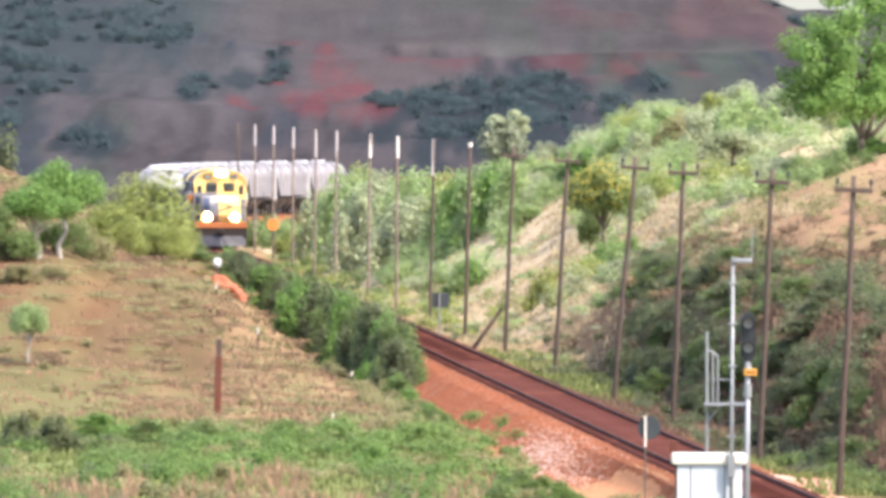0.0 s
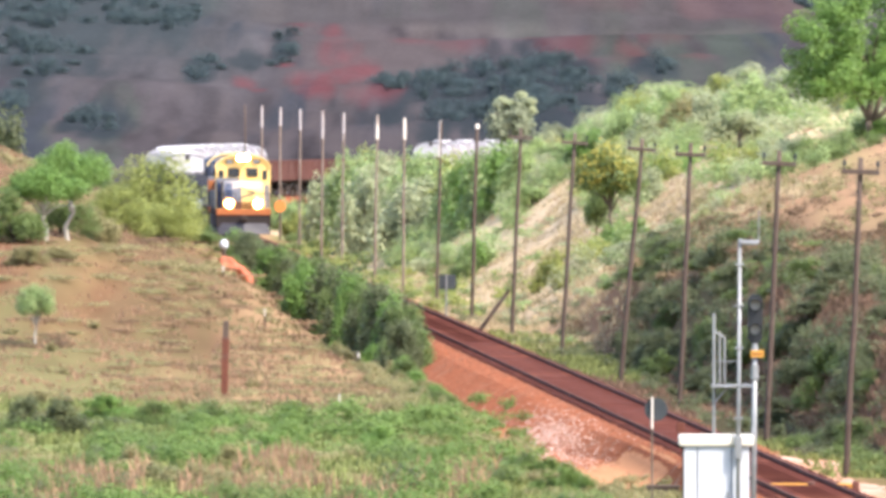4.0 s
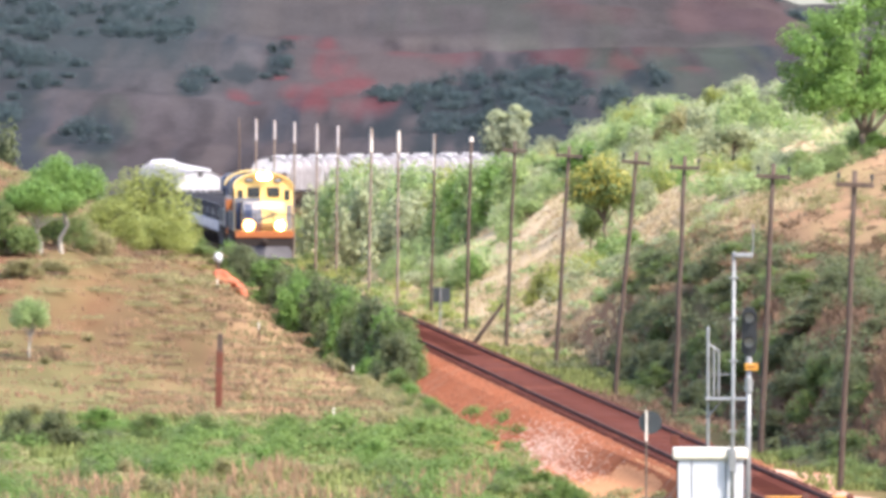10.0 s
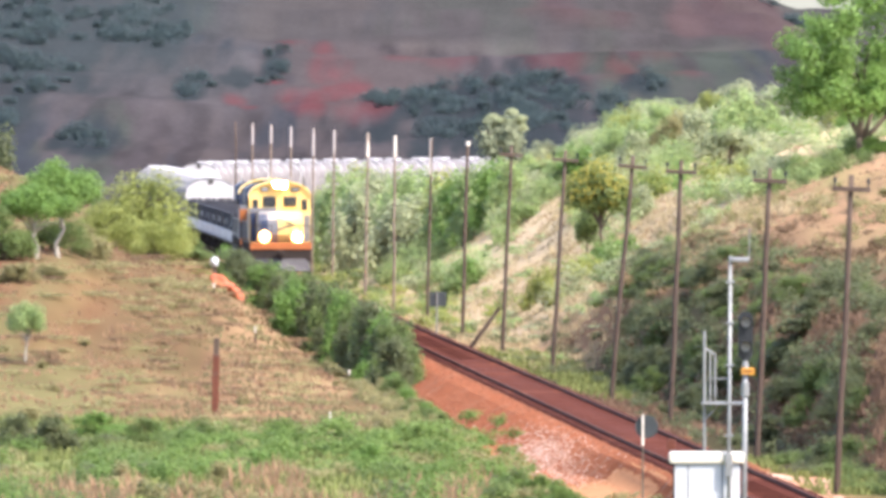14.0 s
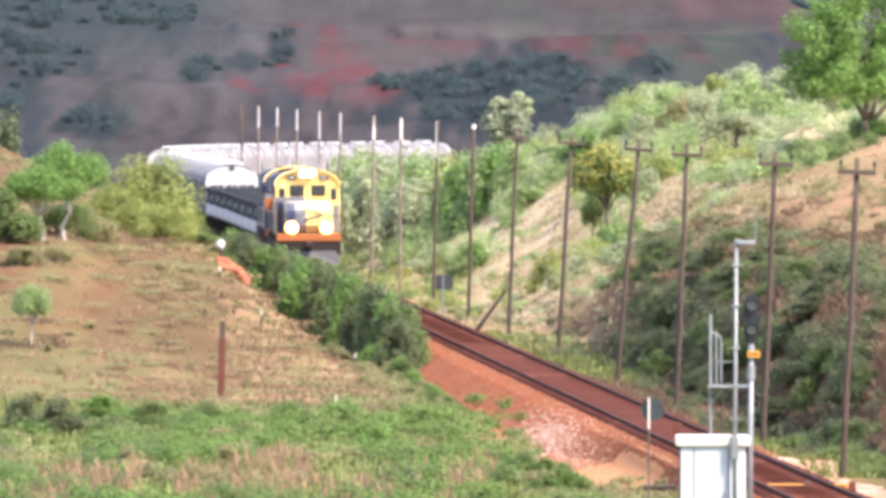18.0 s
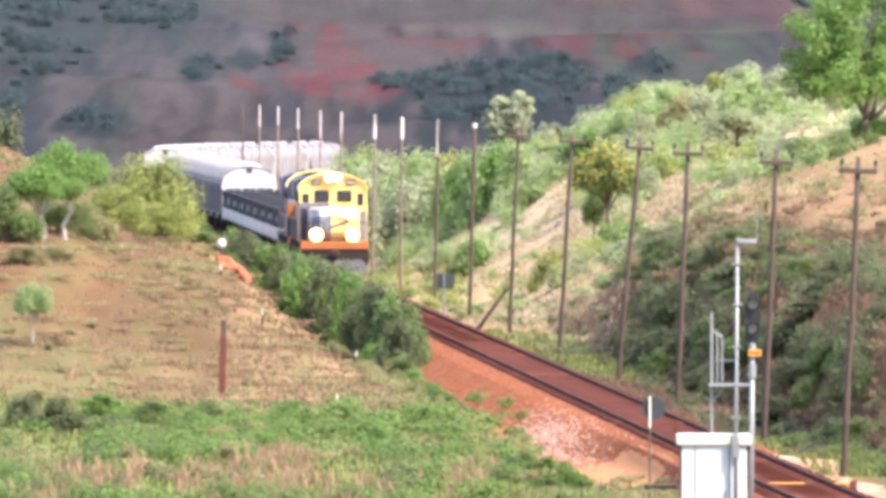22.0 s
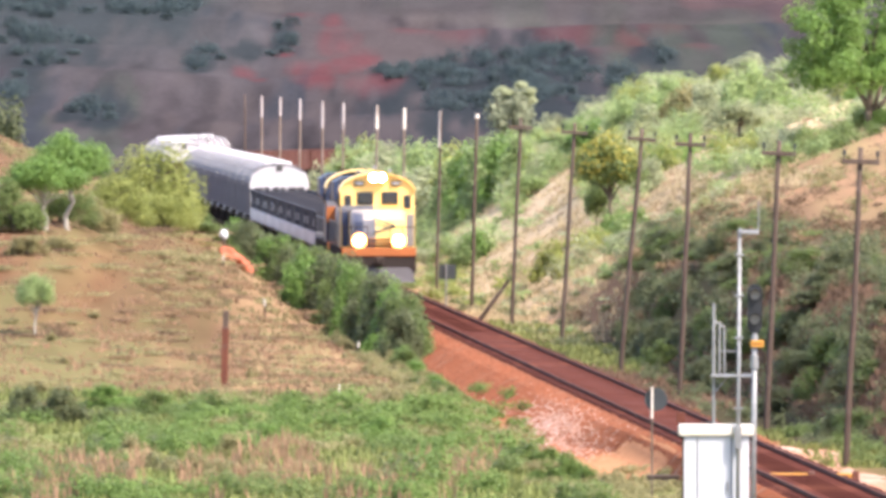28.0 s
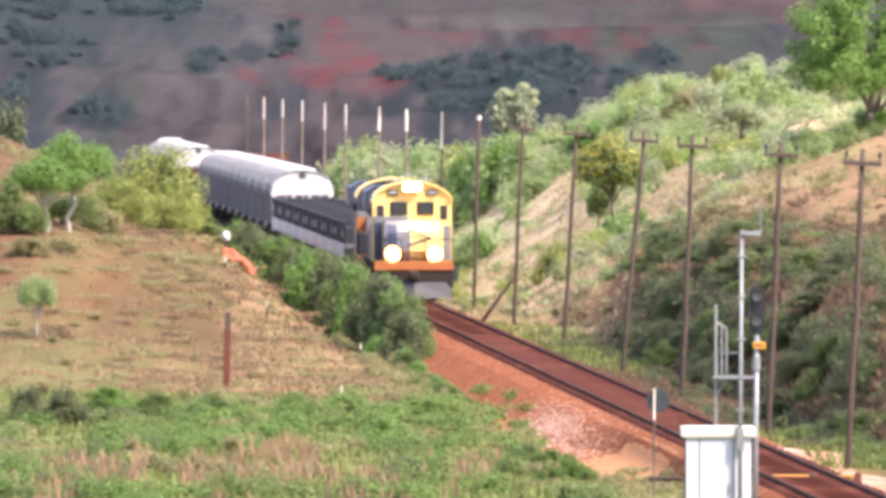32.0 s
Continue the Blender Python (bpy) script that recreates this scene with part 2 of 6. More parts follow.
def waves(x, y, seed, size):
    """Smooth uneven field, about -1 to 1."""
    g = np.random.default_rng(seed)
    out = 0
    for k in range(7):
        a, f, p = g.uniform(0, 6.28), g.uniform(0.6, 1.8) * 6.28 / size, g.uniform(0, 6.28)
        out = out + np.sin((x * math.cos(a) + y * math.sin(a)) * f + p)
    return out / 3.2


def fbm(x, y, seed, size, octaves=4):
    """Uneven mottling at several scales, about -1 to 1."""
    def cell(i, j, k):
        n = (i * 374761393 + j * 668265263 + k * 97531357) & 0xFFFFFFFF
        n = ((n ^ (n >> 13)) * 1274126177) & 0xFFFFFFFF
        return ((n ^ (n >> 16)) & 0xFFFF) / 32767.5 - 1

    x, y = np.asarray(x, float) / size, np.asarray(y, float) / size
    out, amp = 0, 0.75
    for k in range(octaves):
        i, j = np.floor(x).astype(np.int64), np.floor(y).astype(np.int64)
        a, b = x - i, y - j
        a, b = a * a * (3 - 2 * a), b * b * (3 - 2 * b)
        s = seed * 17 + k
        out = out + amp * ((cell(i, j, s) * (1 - a) + cell(i + 1, j, s) * a) * (1 - b) + (cell(i, j + 1, s) * (1 - a) + cell(i + 1, j + 1, s) * a) * b)
        x, y, amp = x * 2.03 + 5.1, y * 2.03 + 1.7, amp * 0.6
    return out


def ground_z(x, y):
    x, y = np.asarray(x, float), np.asarray(y, float)
    line = 20.4 - 0.0335 * np.clip(y, 300, 1180)
    u = x - line
    # hill on the side of negative u: a slope that starts beyond the meadow and a cut bank along the track
    hill = np.interp(-u, [3.2, 4.2, 8.2, 15.6, 26, 60], [0, 0.9, 4.0, 7.2, 8.6, 9.2])
    hill = hill * ease(505, 655, y) * (1 - 0.75 * ease(690, 900, y))
    # a knoll below the trees
    hill = hill + 1.1 * np.exp(-((x + 13.5) / 4.2) ** 2 - ((y - 576) / 30) ** 2)
    # bank and hillside on the other side: a steep face that eases off farther along
    steep = np.interp(u, [5.6, 6.2, 7.9, 9, 12, 15, 20, 26, 40, 90], [0, 0.4, 3.3, 3.9, 5.5, 6.7, 8.2, 9.2, 10.6, 12])
    mild = np.interp(u, [5.6, 8, 10, 12, 15, 20, 26, 40, 90], [0, 1.5, 2.8, 4.2, 6.0, 7.6, 8.8, 10.4, 12])
    k = ease(600, 690, y)
    bank = (steep * (1 - k) + mild * k) * (1 - 0.97 * ease(900, 1010, y))
    low = -1.15 + 0.30 * ease(-2, -4.5, u) * ease(600, 500, y) + 0.08 * waves(x, y, 3, 9) + 0.10 * waves(x, y, 4, 30)
    near = np.maximum(hill, bank)
    rough = np.where(u < 0, 0.12, 1.0)
    near = near + (0.03 * waves(x, y, 5, 5) * rough + 0.20 * waves(x, y, 6, 14) * np.where(u < 0, 0.25, 1.0)) * np.clip(near, 0, 1)
    z = low + near
    # level bed of the track, with its shoulders
    bed = np.interp(np.abs(u), [0, 2.0, 3.7], [0, 0, 1])
    z = np.where(y < 1180, -0.80 * (1 - bed) + z * bed, z)
    # the rise on which the camera stands
    z = z + (7.4 + 1.0) * (1 - ease(12, 190, y))
    # valley and the long hill beyond
    z = z - 4.5 * ease(1060, 1180, y) * 0.25 - 5 * ease(1400, 1560, y)
    crest = 33.5 - 5.5 * ease(46, 60, x) + 1.0 * waves(x, y, 8, 160)
    far = ease(1500, 2760, y) * 0.55 + 0.45 * np.clip((y - 1500) / 1260, 0, 1)
    z = z + far * crest * (1 - 0.85 * ease(2900, 4300, y))
    z = z + ease(1600, 1900, y) * 0.7 * waves(x, y * 0.35, 9, 60)
    return z


BANK_U, BANK_Z = (-3.3, -1.7, -1.2, 0.85, 1.25, 1.45, 1.9), (-1.2, -0.30, -0.18, -0.17, -0.24, -0.5, -1.2)


def bank_squeeze(s):
    """How much narrower the embankment's open side is where the sandy ground meets it."""
    return 1 + 1.4 * (1 - ease(412, 446, s))


def bank_z(u, s):
    u = np.asarray(u, float)
    return np.interp(np.where(u < -1.2, -1.2 + (u + 1.2) * bank_squeeze(s), u), BANK_U, BANK_Z)


def surface_at(x, y):
    """Top of the ground or of the embankment, whichever is higher."""
    return max(ground_at(x, y), float(bank_z(x - float(track_x(y)), y)))


def ground_at(x, y):
    return float(ground_z(np.array([x]), np.array([y]))[0])


# bearing, range, half width, half depth of the woods on the long hill
WOODS_WEST = (
    (-22.6, 2270, 4.4, 110), (-23.3, 2120, 4.2, 90), (-17.1, 2330, 4.8, 70), (-18.4, 2280, 3.0, 60), (-15.6, 2280, 2.0, 60), (-14.1, 2085, 1.7, 32),
    (-20.6, 1898, 2.3, 36), (-9.3, 2198, 1.4, 50), (-24.9, 2276, 3.0, 120), (-24.9, 1930, 2.0, 40),
)
WOODS_EAST = (
    (-2.6, 2060, 3.6, 22), (-0.6, 2042, 4.2, 34), (2.7, 2062, 5.6, 76), (5.6, 2080, 5.2, 86), (8.0, 2022, 4.0, 50), (12.4, 2106, 2.0, 15), (10.6, 2066, 1.6, 14),
    (0.6, 1975, 4.0, 24), (5.4, 1985, 6.0, 30), (20.5, 2530, 5.1, 11),
)
WOODS = WOODS_WEST + WOODS_EAST


def build_ground():
    us = np.concatenate([-np.geomspace(4500, 62, 26), np.arange(-60, -40, 2.0), np.arange(-40, -26, 0.8), np.arange(-26, 30, 0.5),
                         np.arange(30, 82, 0.8), np.arange(82, 130, 3.0), np.geomspace(132, 4500, 26)])
    ys = np.concatenate([np.linspace(-400, 300, 40), np.arange(303, 1010, 2.2), np.arange(1012, 1560, 6), np.arange(1562, 2900, 8),
                         np.geomspace(2910, 4900, 24)])
    U, Y = np.meshgrid(us, ys)
    X = U + 20.4 - 0.0335 * np.clip(Y, 300, 1180)
    Z = ground_z(X, Y)
    rows, cols = X.shape
    verts = np.stack([X, Y, Z], -1).reshape(-1, 3)
    i = (np.arange(rows - 1)[:, None] * cols + np.arange(cols - 1)[None]).reshape(-1)
    faces = np.stack([i, i + 1, i + cols + 1, i + cols], 1)
    me = raw_mesh("ground", verts.tolist(), faces.tolist(), GROUND)
    # what grows or lies where: dry grass, green grass, red soil
    dry, green = np.array([0.182, 0.120, 0.066]), np.array([0.118, 0.155, 0.055])
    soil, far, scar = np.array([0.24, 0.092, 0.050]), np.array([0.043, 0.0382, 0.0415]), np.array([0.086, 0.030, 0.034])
    n1, n2, n3 = fbm(X, Y * 0.06, 11, 1.6), fbm(X, Y * 0.05, 12, 5), fbm(X, Y * 0.06, 13, 0.8, 2)
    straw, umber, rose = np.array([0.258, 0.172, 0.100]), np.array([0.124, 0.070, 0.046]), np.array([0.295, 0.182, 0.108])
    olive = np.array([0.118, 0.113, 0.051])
    # pale straw along the edge of the cut, darker umber towards the top of the hill
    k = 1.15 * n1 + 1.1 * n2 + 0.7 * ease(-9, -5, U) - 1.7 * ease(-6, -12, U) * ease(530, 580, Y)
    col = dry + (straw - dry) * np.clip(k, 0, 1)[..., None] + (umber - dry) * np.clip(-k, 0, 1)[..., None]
    col = col + (olive - col) * (0.85 * ease(-0.1, 0.5, fbm(X, Y * 0.045, 18, 3.0) + 0.25 * ease(545, 520, Y) + 0.35 * ease(-8, -14, U) * ease(560, 610, Y)))[..., None]
    # darker brown blended in towards the top of the slope
    w_brown = ease(-5, -11, U) * ease(520, 560, Y) * np.clip(0.85 + 0.4 * n2 + 0.7 * fbm(X, Y * 0.055, 26, 1.5), 0, 1) * (Y < 700)
    col = col + (np.array([0.098, 0.061, 0.036]) - col) * (0.88 * w_brown)[..., None]
    w_green = np.clip(ease(520, 470, Y + 60 * ease(-14, -4, U)) * 0.8 + 0.5 * n2 + 0.4 * n1 - 0.1, 0, 1) * (Y < 560)
    w_green = np.where(U > 3.6, np.clip(0.10 + 0.5 * n1 + 0.4 * n2, 0, 0.8), w_green)
    # dry ground farther along, lightened to lift the dimly lit hillside
    lifted_tan = np.array([0.475, 0.365, 0.232])
    bare_bank = rose + (lifted_tan - rose) * (ease(640, 690, Y))[..., None]
    col = np.where((U > 7.8 - 3.3 * ease(588, 622, Y))[..., None], bare_bank * (1 + 0.22 * n2 + 0.16 * n1)[..., None], col)
    col = col + (green - col) * w_green[..., None]
    col = col * (1 + 0.08 * n3[..., None])
    w_soil = ease(3.9, 3.2, np.abs(U + 0.25 * n1)) * (Y > 330) * (1 - 0.8 * ease(1.2, 2.0, U) * ease(440, 470, Y))
    w_soil = np.maximum(w_soil, 0.15 * ease(0.35, 0.8, fbm(X, Y * 0.05, 19, 3.0)) * (U < -3) * (Y > 545))
    w_soil = np.maximum(w_soil, ease(-7, -5, U) * ease(4.4, 3.6, U) * ease(430, 405, Y) * 0.8)
    w_soil = w_soil * (1 - 0.85 * ease(408, 400, Y) * ease(-1.3, -2.0, U))
    col = col + (soil - col) * w_soil[..., None]
    sand = np.array([0.32, 0.205, 0.10])
    w_sand = ease(11, 5, np.abs(Y - 417 + 3 * n1)) * ease(-6.5, -5.0, U) * ease(1.0, 0.0, U) * 0.9
    col = col + (sand - col) * w_sand[..., None]
    # weeds at the bank's foot, darkened to stand for the shade there
    shaded_weed = np.array([0.052, 0.047, 0.029])
    w_shaded_weed = ease(3.6 - 1.9 * ease(440, 470, Y), 4.6 - 2.2 * ease(440, 470, Y), U + 0.3 * n1) * ease(7.0, 6.0, U) * ease(426, 444, Y) * ease(640, 585, Y)
    col = col + (shaded_weed - col) * w_shaded_weed[..., None]
    # litter on the steep bank, with shade put into its brown
    shaded_litter = np.array([0.118, 0.088, 0.056])
    w_shaded_litter = ease(5.0, 6.2, U) * ease(11.2, 9.8, U + 0.8 * n2) * ease(612, 582, Y) * np.clip(0.8 + 0.4 * n2, 0, 1)
    col = col + (shaded_litter - col) * w_shaded_litter[..., None]
    # the far hill's colours hold its cloud shadow and bluish haze
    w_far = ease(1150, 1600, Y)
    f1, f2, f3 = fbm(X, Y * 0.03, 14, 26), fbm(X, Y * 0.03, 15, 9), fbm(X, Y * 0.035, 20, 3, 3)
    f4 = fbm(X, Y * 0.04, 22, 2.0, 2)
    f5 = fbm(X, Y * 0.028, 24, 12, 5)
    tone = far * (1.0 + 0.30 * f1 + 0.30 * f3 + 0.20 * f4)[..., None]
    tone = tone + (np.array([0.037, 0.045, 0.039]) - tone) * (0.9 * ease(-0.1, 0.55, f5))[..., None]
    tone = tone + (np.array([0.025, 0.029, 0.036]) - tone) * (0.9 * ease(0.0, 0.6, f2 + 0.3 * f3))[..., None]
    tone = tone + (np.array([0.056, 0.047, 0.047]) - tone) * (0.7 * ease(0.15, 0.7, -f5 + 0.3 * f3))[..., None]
    # undergrowth below the woods, with the trees' shade mixed into its colour
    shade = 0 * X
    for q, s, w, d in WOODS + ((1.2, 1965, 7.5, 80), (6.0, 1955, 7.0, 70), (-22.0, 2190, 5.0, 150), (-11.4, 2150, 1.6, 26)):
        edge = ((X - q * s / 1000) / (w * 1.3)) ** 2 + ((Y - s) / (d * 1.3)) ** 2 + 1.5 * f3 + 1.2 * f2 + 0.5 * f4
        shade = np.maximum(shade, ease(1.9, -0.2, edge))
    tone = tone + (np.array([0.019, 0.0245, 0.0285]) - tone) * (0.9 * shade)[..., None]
    # darker, bluer tone over the hill's western side
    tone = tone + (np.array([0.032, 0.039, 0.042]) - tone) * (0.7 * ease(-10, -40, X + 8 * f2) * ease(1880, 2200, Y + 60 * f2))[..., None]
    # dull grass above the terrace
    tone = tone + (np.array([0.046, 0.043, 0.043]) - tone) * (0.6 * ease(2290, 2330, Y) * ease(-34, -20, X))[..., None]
    belt = 0.3 * ease(0.2, 0.7, fbm(X, Y * 0.03, 16, 20) + 0.8 * np.exp(-((Y - 2440) / 130) ** 2) * ease(-34, -20, X) - 0.3)
    terrace = np.exp(-((Y - 2300 + 8 * f3) / 13) ** 2) * ease(-14, 2, X)
    tone = tone + (np.array([0.068, 0.062, 0.058]) - tone) * (0.45 * terrace)[..., None]
    # bearing, range, half width, half depth of bare red earth on the hill
    for q, s, w, d in ((-8.0, 2300, 2.2, 16), (-6.6, 2268, 2.2, 30), (-6.5, 2262, 1.5, 20), (-6.3, 2190, 3.0, 50), (-5.2, 2120, 3.6, 50), (-7.4, 2090, 3.0, 40), (-4.2, 2030, 3.2, 30),
                       (-7.6, 2030, 2.6, 26), (-11.6, 2062, 1.5, 22), (-10.8, 2036, 1.2, 14), (-9.2, 2150, 1.2, 20), (-1.5, 2235, 3.6, 26), (1.2, 2215, 3.0, 24), (4.4, 2245, 3.4, 22), (7.6, 2205, 4.0, 46),
                       (9.9, 2140, 2.6, 36), (12.6, 2225, 3.6, 24), (15.4, 2150, 2.4, 22), (11.2, 2180, 2.0, 30)):
        edge = ((X - q * s / 1000) / w) ** 2 + ((Y - s) / d) ** 2 + 0.9 * f3 + 0.6 * f2
        belt = np.maximum(belt, ease(1.7, -0.6, edge + 0.5 * f4) * (1.0 if q < -3 else 0.62))
    tone = tone + (scar - tone) * (belt * 0.75)[..., None]
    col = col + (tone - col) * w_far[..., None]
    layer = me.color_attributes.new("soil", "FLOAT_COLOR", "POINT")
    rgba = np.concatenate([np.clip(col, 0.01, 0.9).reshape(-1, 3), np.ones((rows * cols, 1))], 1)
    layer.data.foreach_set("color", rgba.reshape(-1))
    me.shade_smooth()
    return tagged(new("ground", me), "grassy cutting and hills with dry grass and red soil", "ground", kind="structure")


def sweep(name, profile, s0, s1, step, mat, off=0.0, narrow=False):
    """A closed outline of (offset, height) carried along the track; narrow: with its open side squeezed."""
    ss = np.arange(s0, s1 + 0.1, step)
    px, pz = track_x(ss), track_z(ss)
    dx = np.gradient(px, ss)
    verts, faces, n = [], [], len(profile)
    for x, s, z, d in zip(px, ss, pz, dx):
        k = 1 / math.hypot(1, d)
        q = float(bank_squeeze(s)) if narrow else 1.0
        for o, h in profile:
            if o < -1.2:
                o = -1.2 + (o + 1.2) / q
            verts.append((x + (o + off) * k, s - (o + off) * d * k, z + h))
    for a in range(len(ss) - 1):
        for b in range(n):
            faces.append((a * n + b, a * n + (b + 1) % n, (a + 1) * n + (b + 1) % n, (a + 1) * n + b))
    faces += [tuple(range(n)), tuple(range(len(ss) * n - n, len(ss) * n))]
    return raw_mesh(name, verts, faces, mat)


def build_track():
    t = thing("railway_track", Matrix(), "single railway track on rusty red ballast with dark steel rails", "railway track")
    t["kind"] = "structure"
    bed = new("ballast", sweep("ballast", [(-1.5, -0.50), (-1.25, -0.24), (-1.0, -0.09), (-0.7, -0.085), (-0.4, -0.10), (0.3, -0.10), (0.5, -0.085), (0.8, -0.09), (0.95, -0.24), (1.15, -0.62)], 250, 1490, 4, BALLAST))
    bed.parent = t
    fill = new("embankment", sweep("embankment", list(zip(BANK_U, BANK_Z)), 250, 1490, 4, EMBANKMENT, narrow=True))
    fill.parent = t
    fill["label"] = "orange earth embankment with pinkish stones"
    head = [(-0.07, -0.17), (-0.07, -0.145), (-0.015, -0.13), (-0.015, -0.05), (-0.033, -0.04), (-0.033, 0), (0.033, 0), (0.033, -0.04),
            (0.015, -0.05), (0.015, -0.13), (0.07, -0.145), (0.07, -0.17)]
    for side in (-0.84, 0.64):
        r = new("rail", sweep("rail", head, 252, 1488, 4, RAIL, side))
        r.parent = t
        r["label"] = "dark brown steel rail"
    verts, faces = [], []
    g = random.Random(5)
    one = mesh_of("sleeper", box(-1.1, 1.0, -0.12, 0.12, -0.30, -0.085, 0.015), SLEEPER)
    for k in range(1500):
        s = 255 + k * 0.62
        x, z, d = float(track_x(s)), float(track_z(s)), -0.0335
        w, y0 = 1.05 + g.uniform(-0.05, 0.05), g.uniform(-0.03, 0.03)
        if 395 < s < 570:
            ob = new("sleeper", one)
            ob.parent = t
            ob.matrix_basis = pose(x + g.uniform(-0.04, 0.04), s + y0, z - g.uniform(0, 0.02), 0, 0, 1.92 + g.uniform(-0.6, 0.6))
            continue
        b = len(verts)
        for h in (-0.30, -0.10):
            for o, q in ((-w, -0.12), (w, -0.12), (w, 0.12), (-w, 0.12)):
                verts.append((x + o, s + q + y0 - o * d, z + h))
        faces += [(b + 4, b + 5, b + 6, b + 7), (b, b + 1, b + 5, b + 4), (b + 1, b + 2, b + 6, b + 5), (b + 2, b + 3, b + 7, b + 6),
                  (b + 3, b, b + 4, b + 7)]
    sl = new("sleepers", raw_mesh("sleepers", verts, faces, SLEEPER))
    sl.parent = t
    tagged(sl, "brown sleepers half sunk in red ballast", kind="stuff")


# ---- telegraph poles ----
def build_pole_line():
    """Poles 45 m apart beside the track, each with its own lean."""
    g = random.Random(8)
    ranges = [425, 463, 513, 554, 601, 648, 691, 734, 781, 825, 883, 923, 971, 1017, 1065, 1112]
    leans = [2.6, 2.5, 2.4, 5.2, 3.4, 2.6, 1.6, 1.2, 0.6, 1.0, 0.8, 0.6, 0.5, 0.3, 0.2, 0.0]
    for s, lean in zip(ranges, leans):
        x = float(track_x(s)) + 4.0
        z = ground_at(x, s)
        h = 6.87 - z
        p = thing("telegraph_pole", pose(x, s, z - 0.2, 0, lean, 0), "weathered dark wooden telegraph pole beside the railway", "utility pole",
                  "poles along the track")
        bm = bmesh.new()
        steps = 6
        r = [(0.084 if s < 590 else 0.082 if s < 700 else 0.070) - 0.02 * k / steps for k in range(steps + 1)]
        rings = []
        for k in range(steps + 1):
            cx, cy = g.uniform(-0.02, 0.02), g.uniform(-0.02, 0.02)
            rings.append([bm.verts.new((cx + r[k] * math.cos(a * 0.6283), cy + r[k] * math.sin(a * 0.6283), (h + 0.2) * k / steps))
                          for a in range(10)])
        for lo, hi in zip(rings, rings[1:]):
            for a in range(10):
                bm.faces.new((lo[a], lo[(a + 1) % 10], hi[(a + 1) % 10], hi[a]))
        bm.faces.new(rings[-1])
        part("pole", bm, WOOD if s < 740 or s > 1100 else WOOD_GREY, p, smooth=True)
        if s < 660:
            part("crossarm", box(-0.47, 0.47, -0.16, -0.06, h - 0.22, h - 0.10, 0.012), WOOD, p)
            for o in (-0.42, 0.42):
                bm = tube((o, -0.11, h - 0.10), (o, -0.11, h + 0.04), 0.02)
                tube((o, -0.11, h + 0.0), (o, -0.11, h + 0.13), 0.05, 0.035, bm=bm)
                part("insulator", bm, BLACK, p, "dark glazed insulator on its pin")
        else:
            bare_top = 0.18 if s < 700 else 0.9 + 0.7 * g.random()
            if s > 1100:
                continue
            # beyond 870 m the tops are toned down for the haze
            part("pole_top", tube((0, 0, h + 0.22 - bare_top), (0, 0, h + 0.22), 0.086 if s < 700 else 0.066, 0.080 if s < 700 else 0.058, 12), WOOD_PALE if s < 870 else WOOD_HAZED, p, "pale pole top")
    return ranges


# ---- plants ----
def leaf_cloud(seed, lobes, count, size, flat=0.0):
    """Leaf clumps strewn through rounded lobes (x, y, z, rx, ry, rz)."""
    g = np.random.default_rng(seed)
    lobes = np.array(lobes, float)
    vol = (lobes[:, 3] * lobes[:, 4] * lobes[:, 5]) ** 0.75
    pick = g.choice(len(lobes), count, p=vol / vol.sum())
    d = g.normal(size=(count, 3))
    d /= np.linalg.norm(d, axis=1)[:, None]
    r = g.uniform(0, 1, count) ** 0.42
    c = lobes[pick, :3] + d * r[:, None] * lobes[pick, 3:]
    nrm = d * 0.7 + g.normal(size=(count, 3)) * 0.45 + np.array([0, 0, 0.4 + flat])
    nrm /= np.linalg.norm(nrm, axis=1)[:, None]
    t = np.cross(nrm, g.normal(size=(count, 3)))
    t /= np.linalg.norm(t, axis=1)[:, None]
    b = np.cross(nrm, t)
    s = size * g.uniform(0.55, 1.35, count)[:, None]
    w = s * g.uniform(0.5, 0.8, count)[:, None]
    lift = nrm * s * 0.25
    v = np.stack([c - t * s, c + b * w - lift, c + t * s, c - b * w - lift], 1).reshape(-1, 3)
    f = np.arange(count * 4).reshape(-1, 4)
    return v.tolist(), f.tolist()


def limbs(seed, height, radius, spread, forks, bm=None, start=0.35):
    """A tapered, slightly crooked trunk with limbs reaching out into the crown."""
    g = random.Random(seed)
    out = bm or bmesh.new()
    at = Vector((0, 0, -0.15))
    tips = []
    for k in range(4):
        nxt = Vector((g.uniform(-0.05, 0.05) * height, g.uniform(-0.05, 0.05) * height, height * (k + 1) / 4 * 0.8))
        tube(at, nxt, radius * (1 - 0.17 * k), radius * (1 - 0.17 * (k + 1)), 7, out)
        at = nxt
        tips.append(nxt)
    for k in range(forks):
        a = k * 2.4 + g.uniform(-0.4, 0.4)
        z0 = height * g.uniform(start, 0.75)
        base = Vector((0, 0, z0))
        end = Vector((math.cos(a) * spread * g.uniform(0.6, 1), math.sin(a) * spread * g.uniform(0.6, 1), z0 + height * g.uniform(0.12, 0.38)))
        mid = (base + end) / 2 + Vector((0, 0, 0.06 * height))
        tube(base, mid, radius * 0.5, radius * 0.33, 6, out)
        tube(mid, end, radius * 0.33, radius * 0.12, 5, out)
    return out


PLANTS = {}


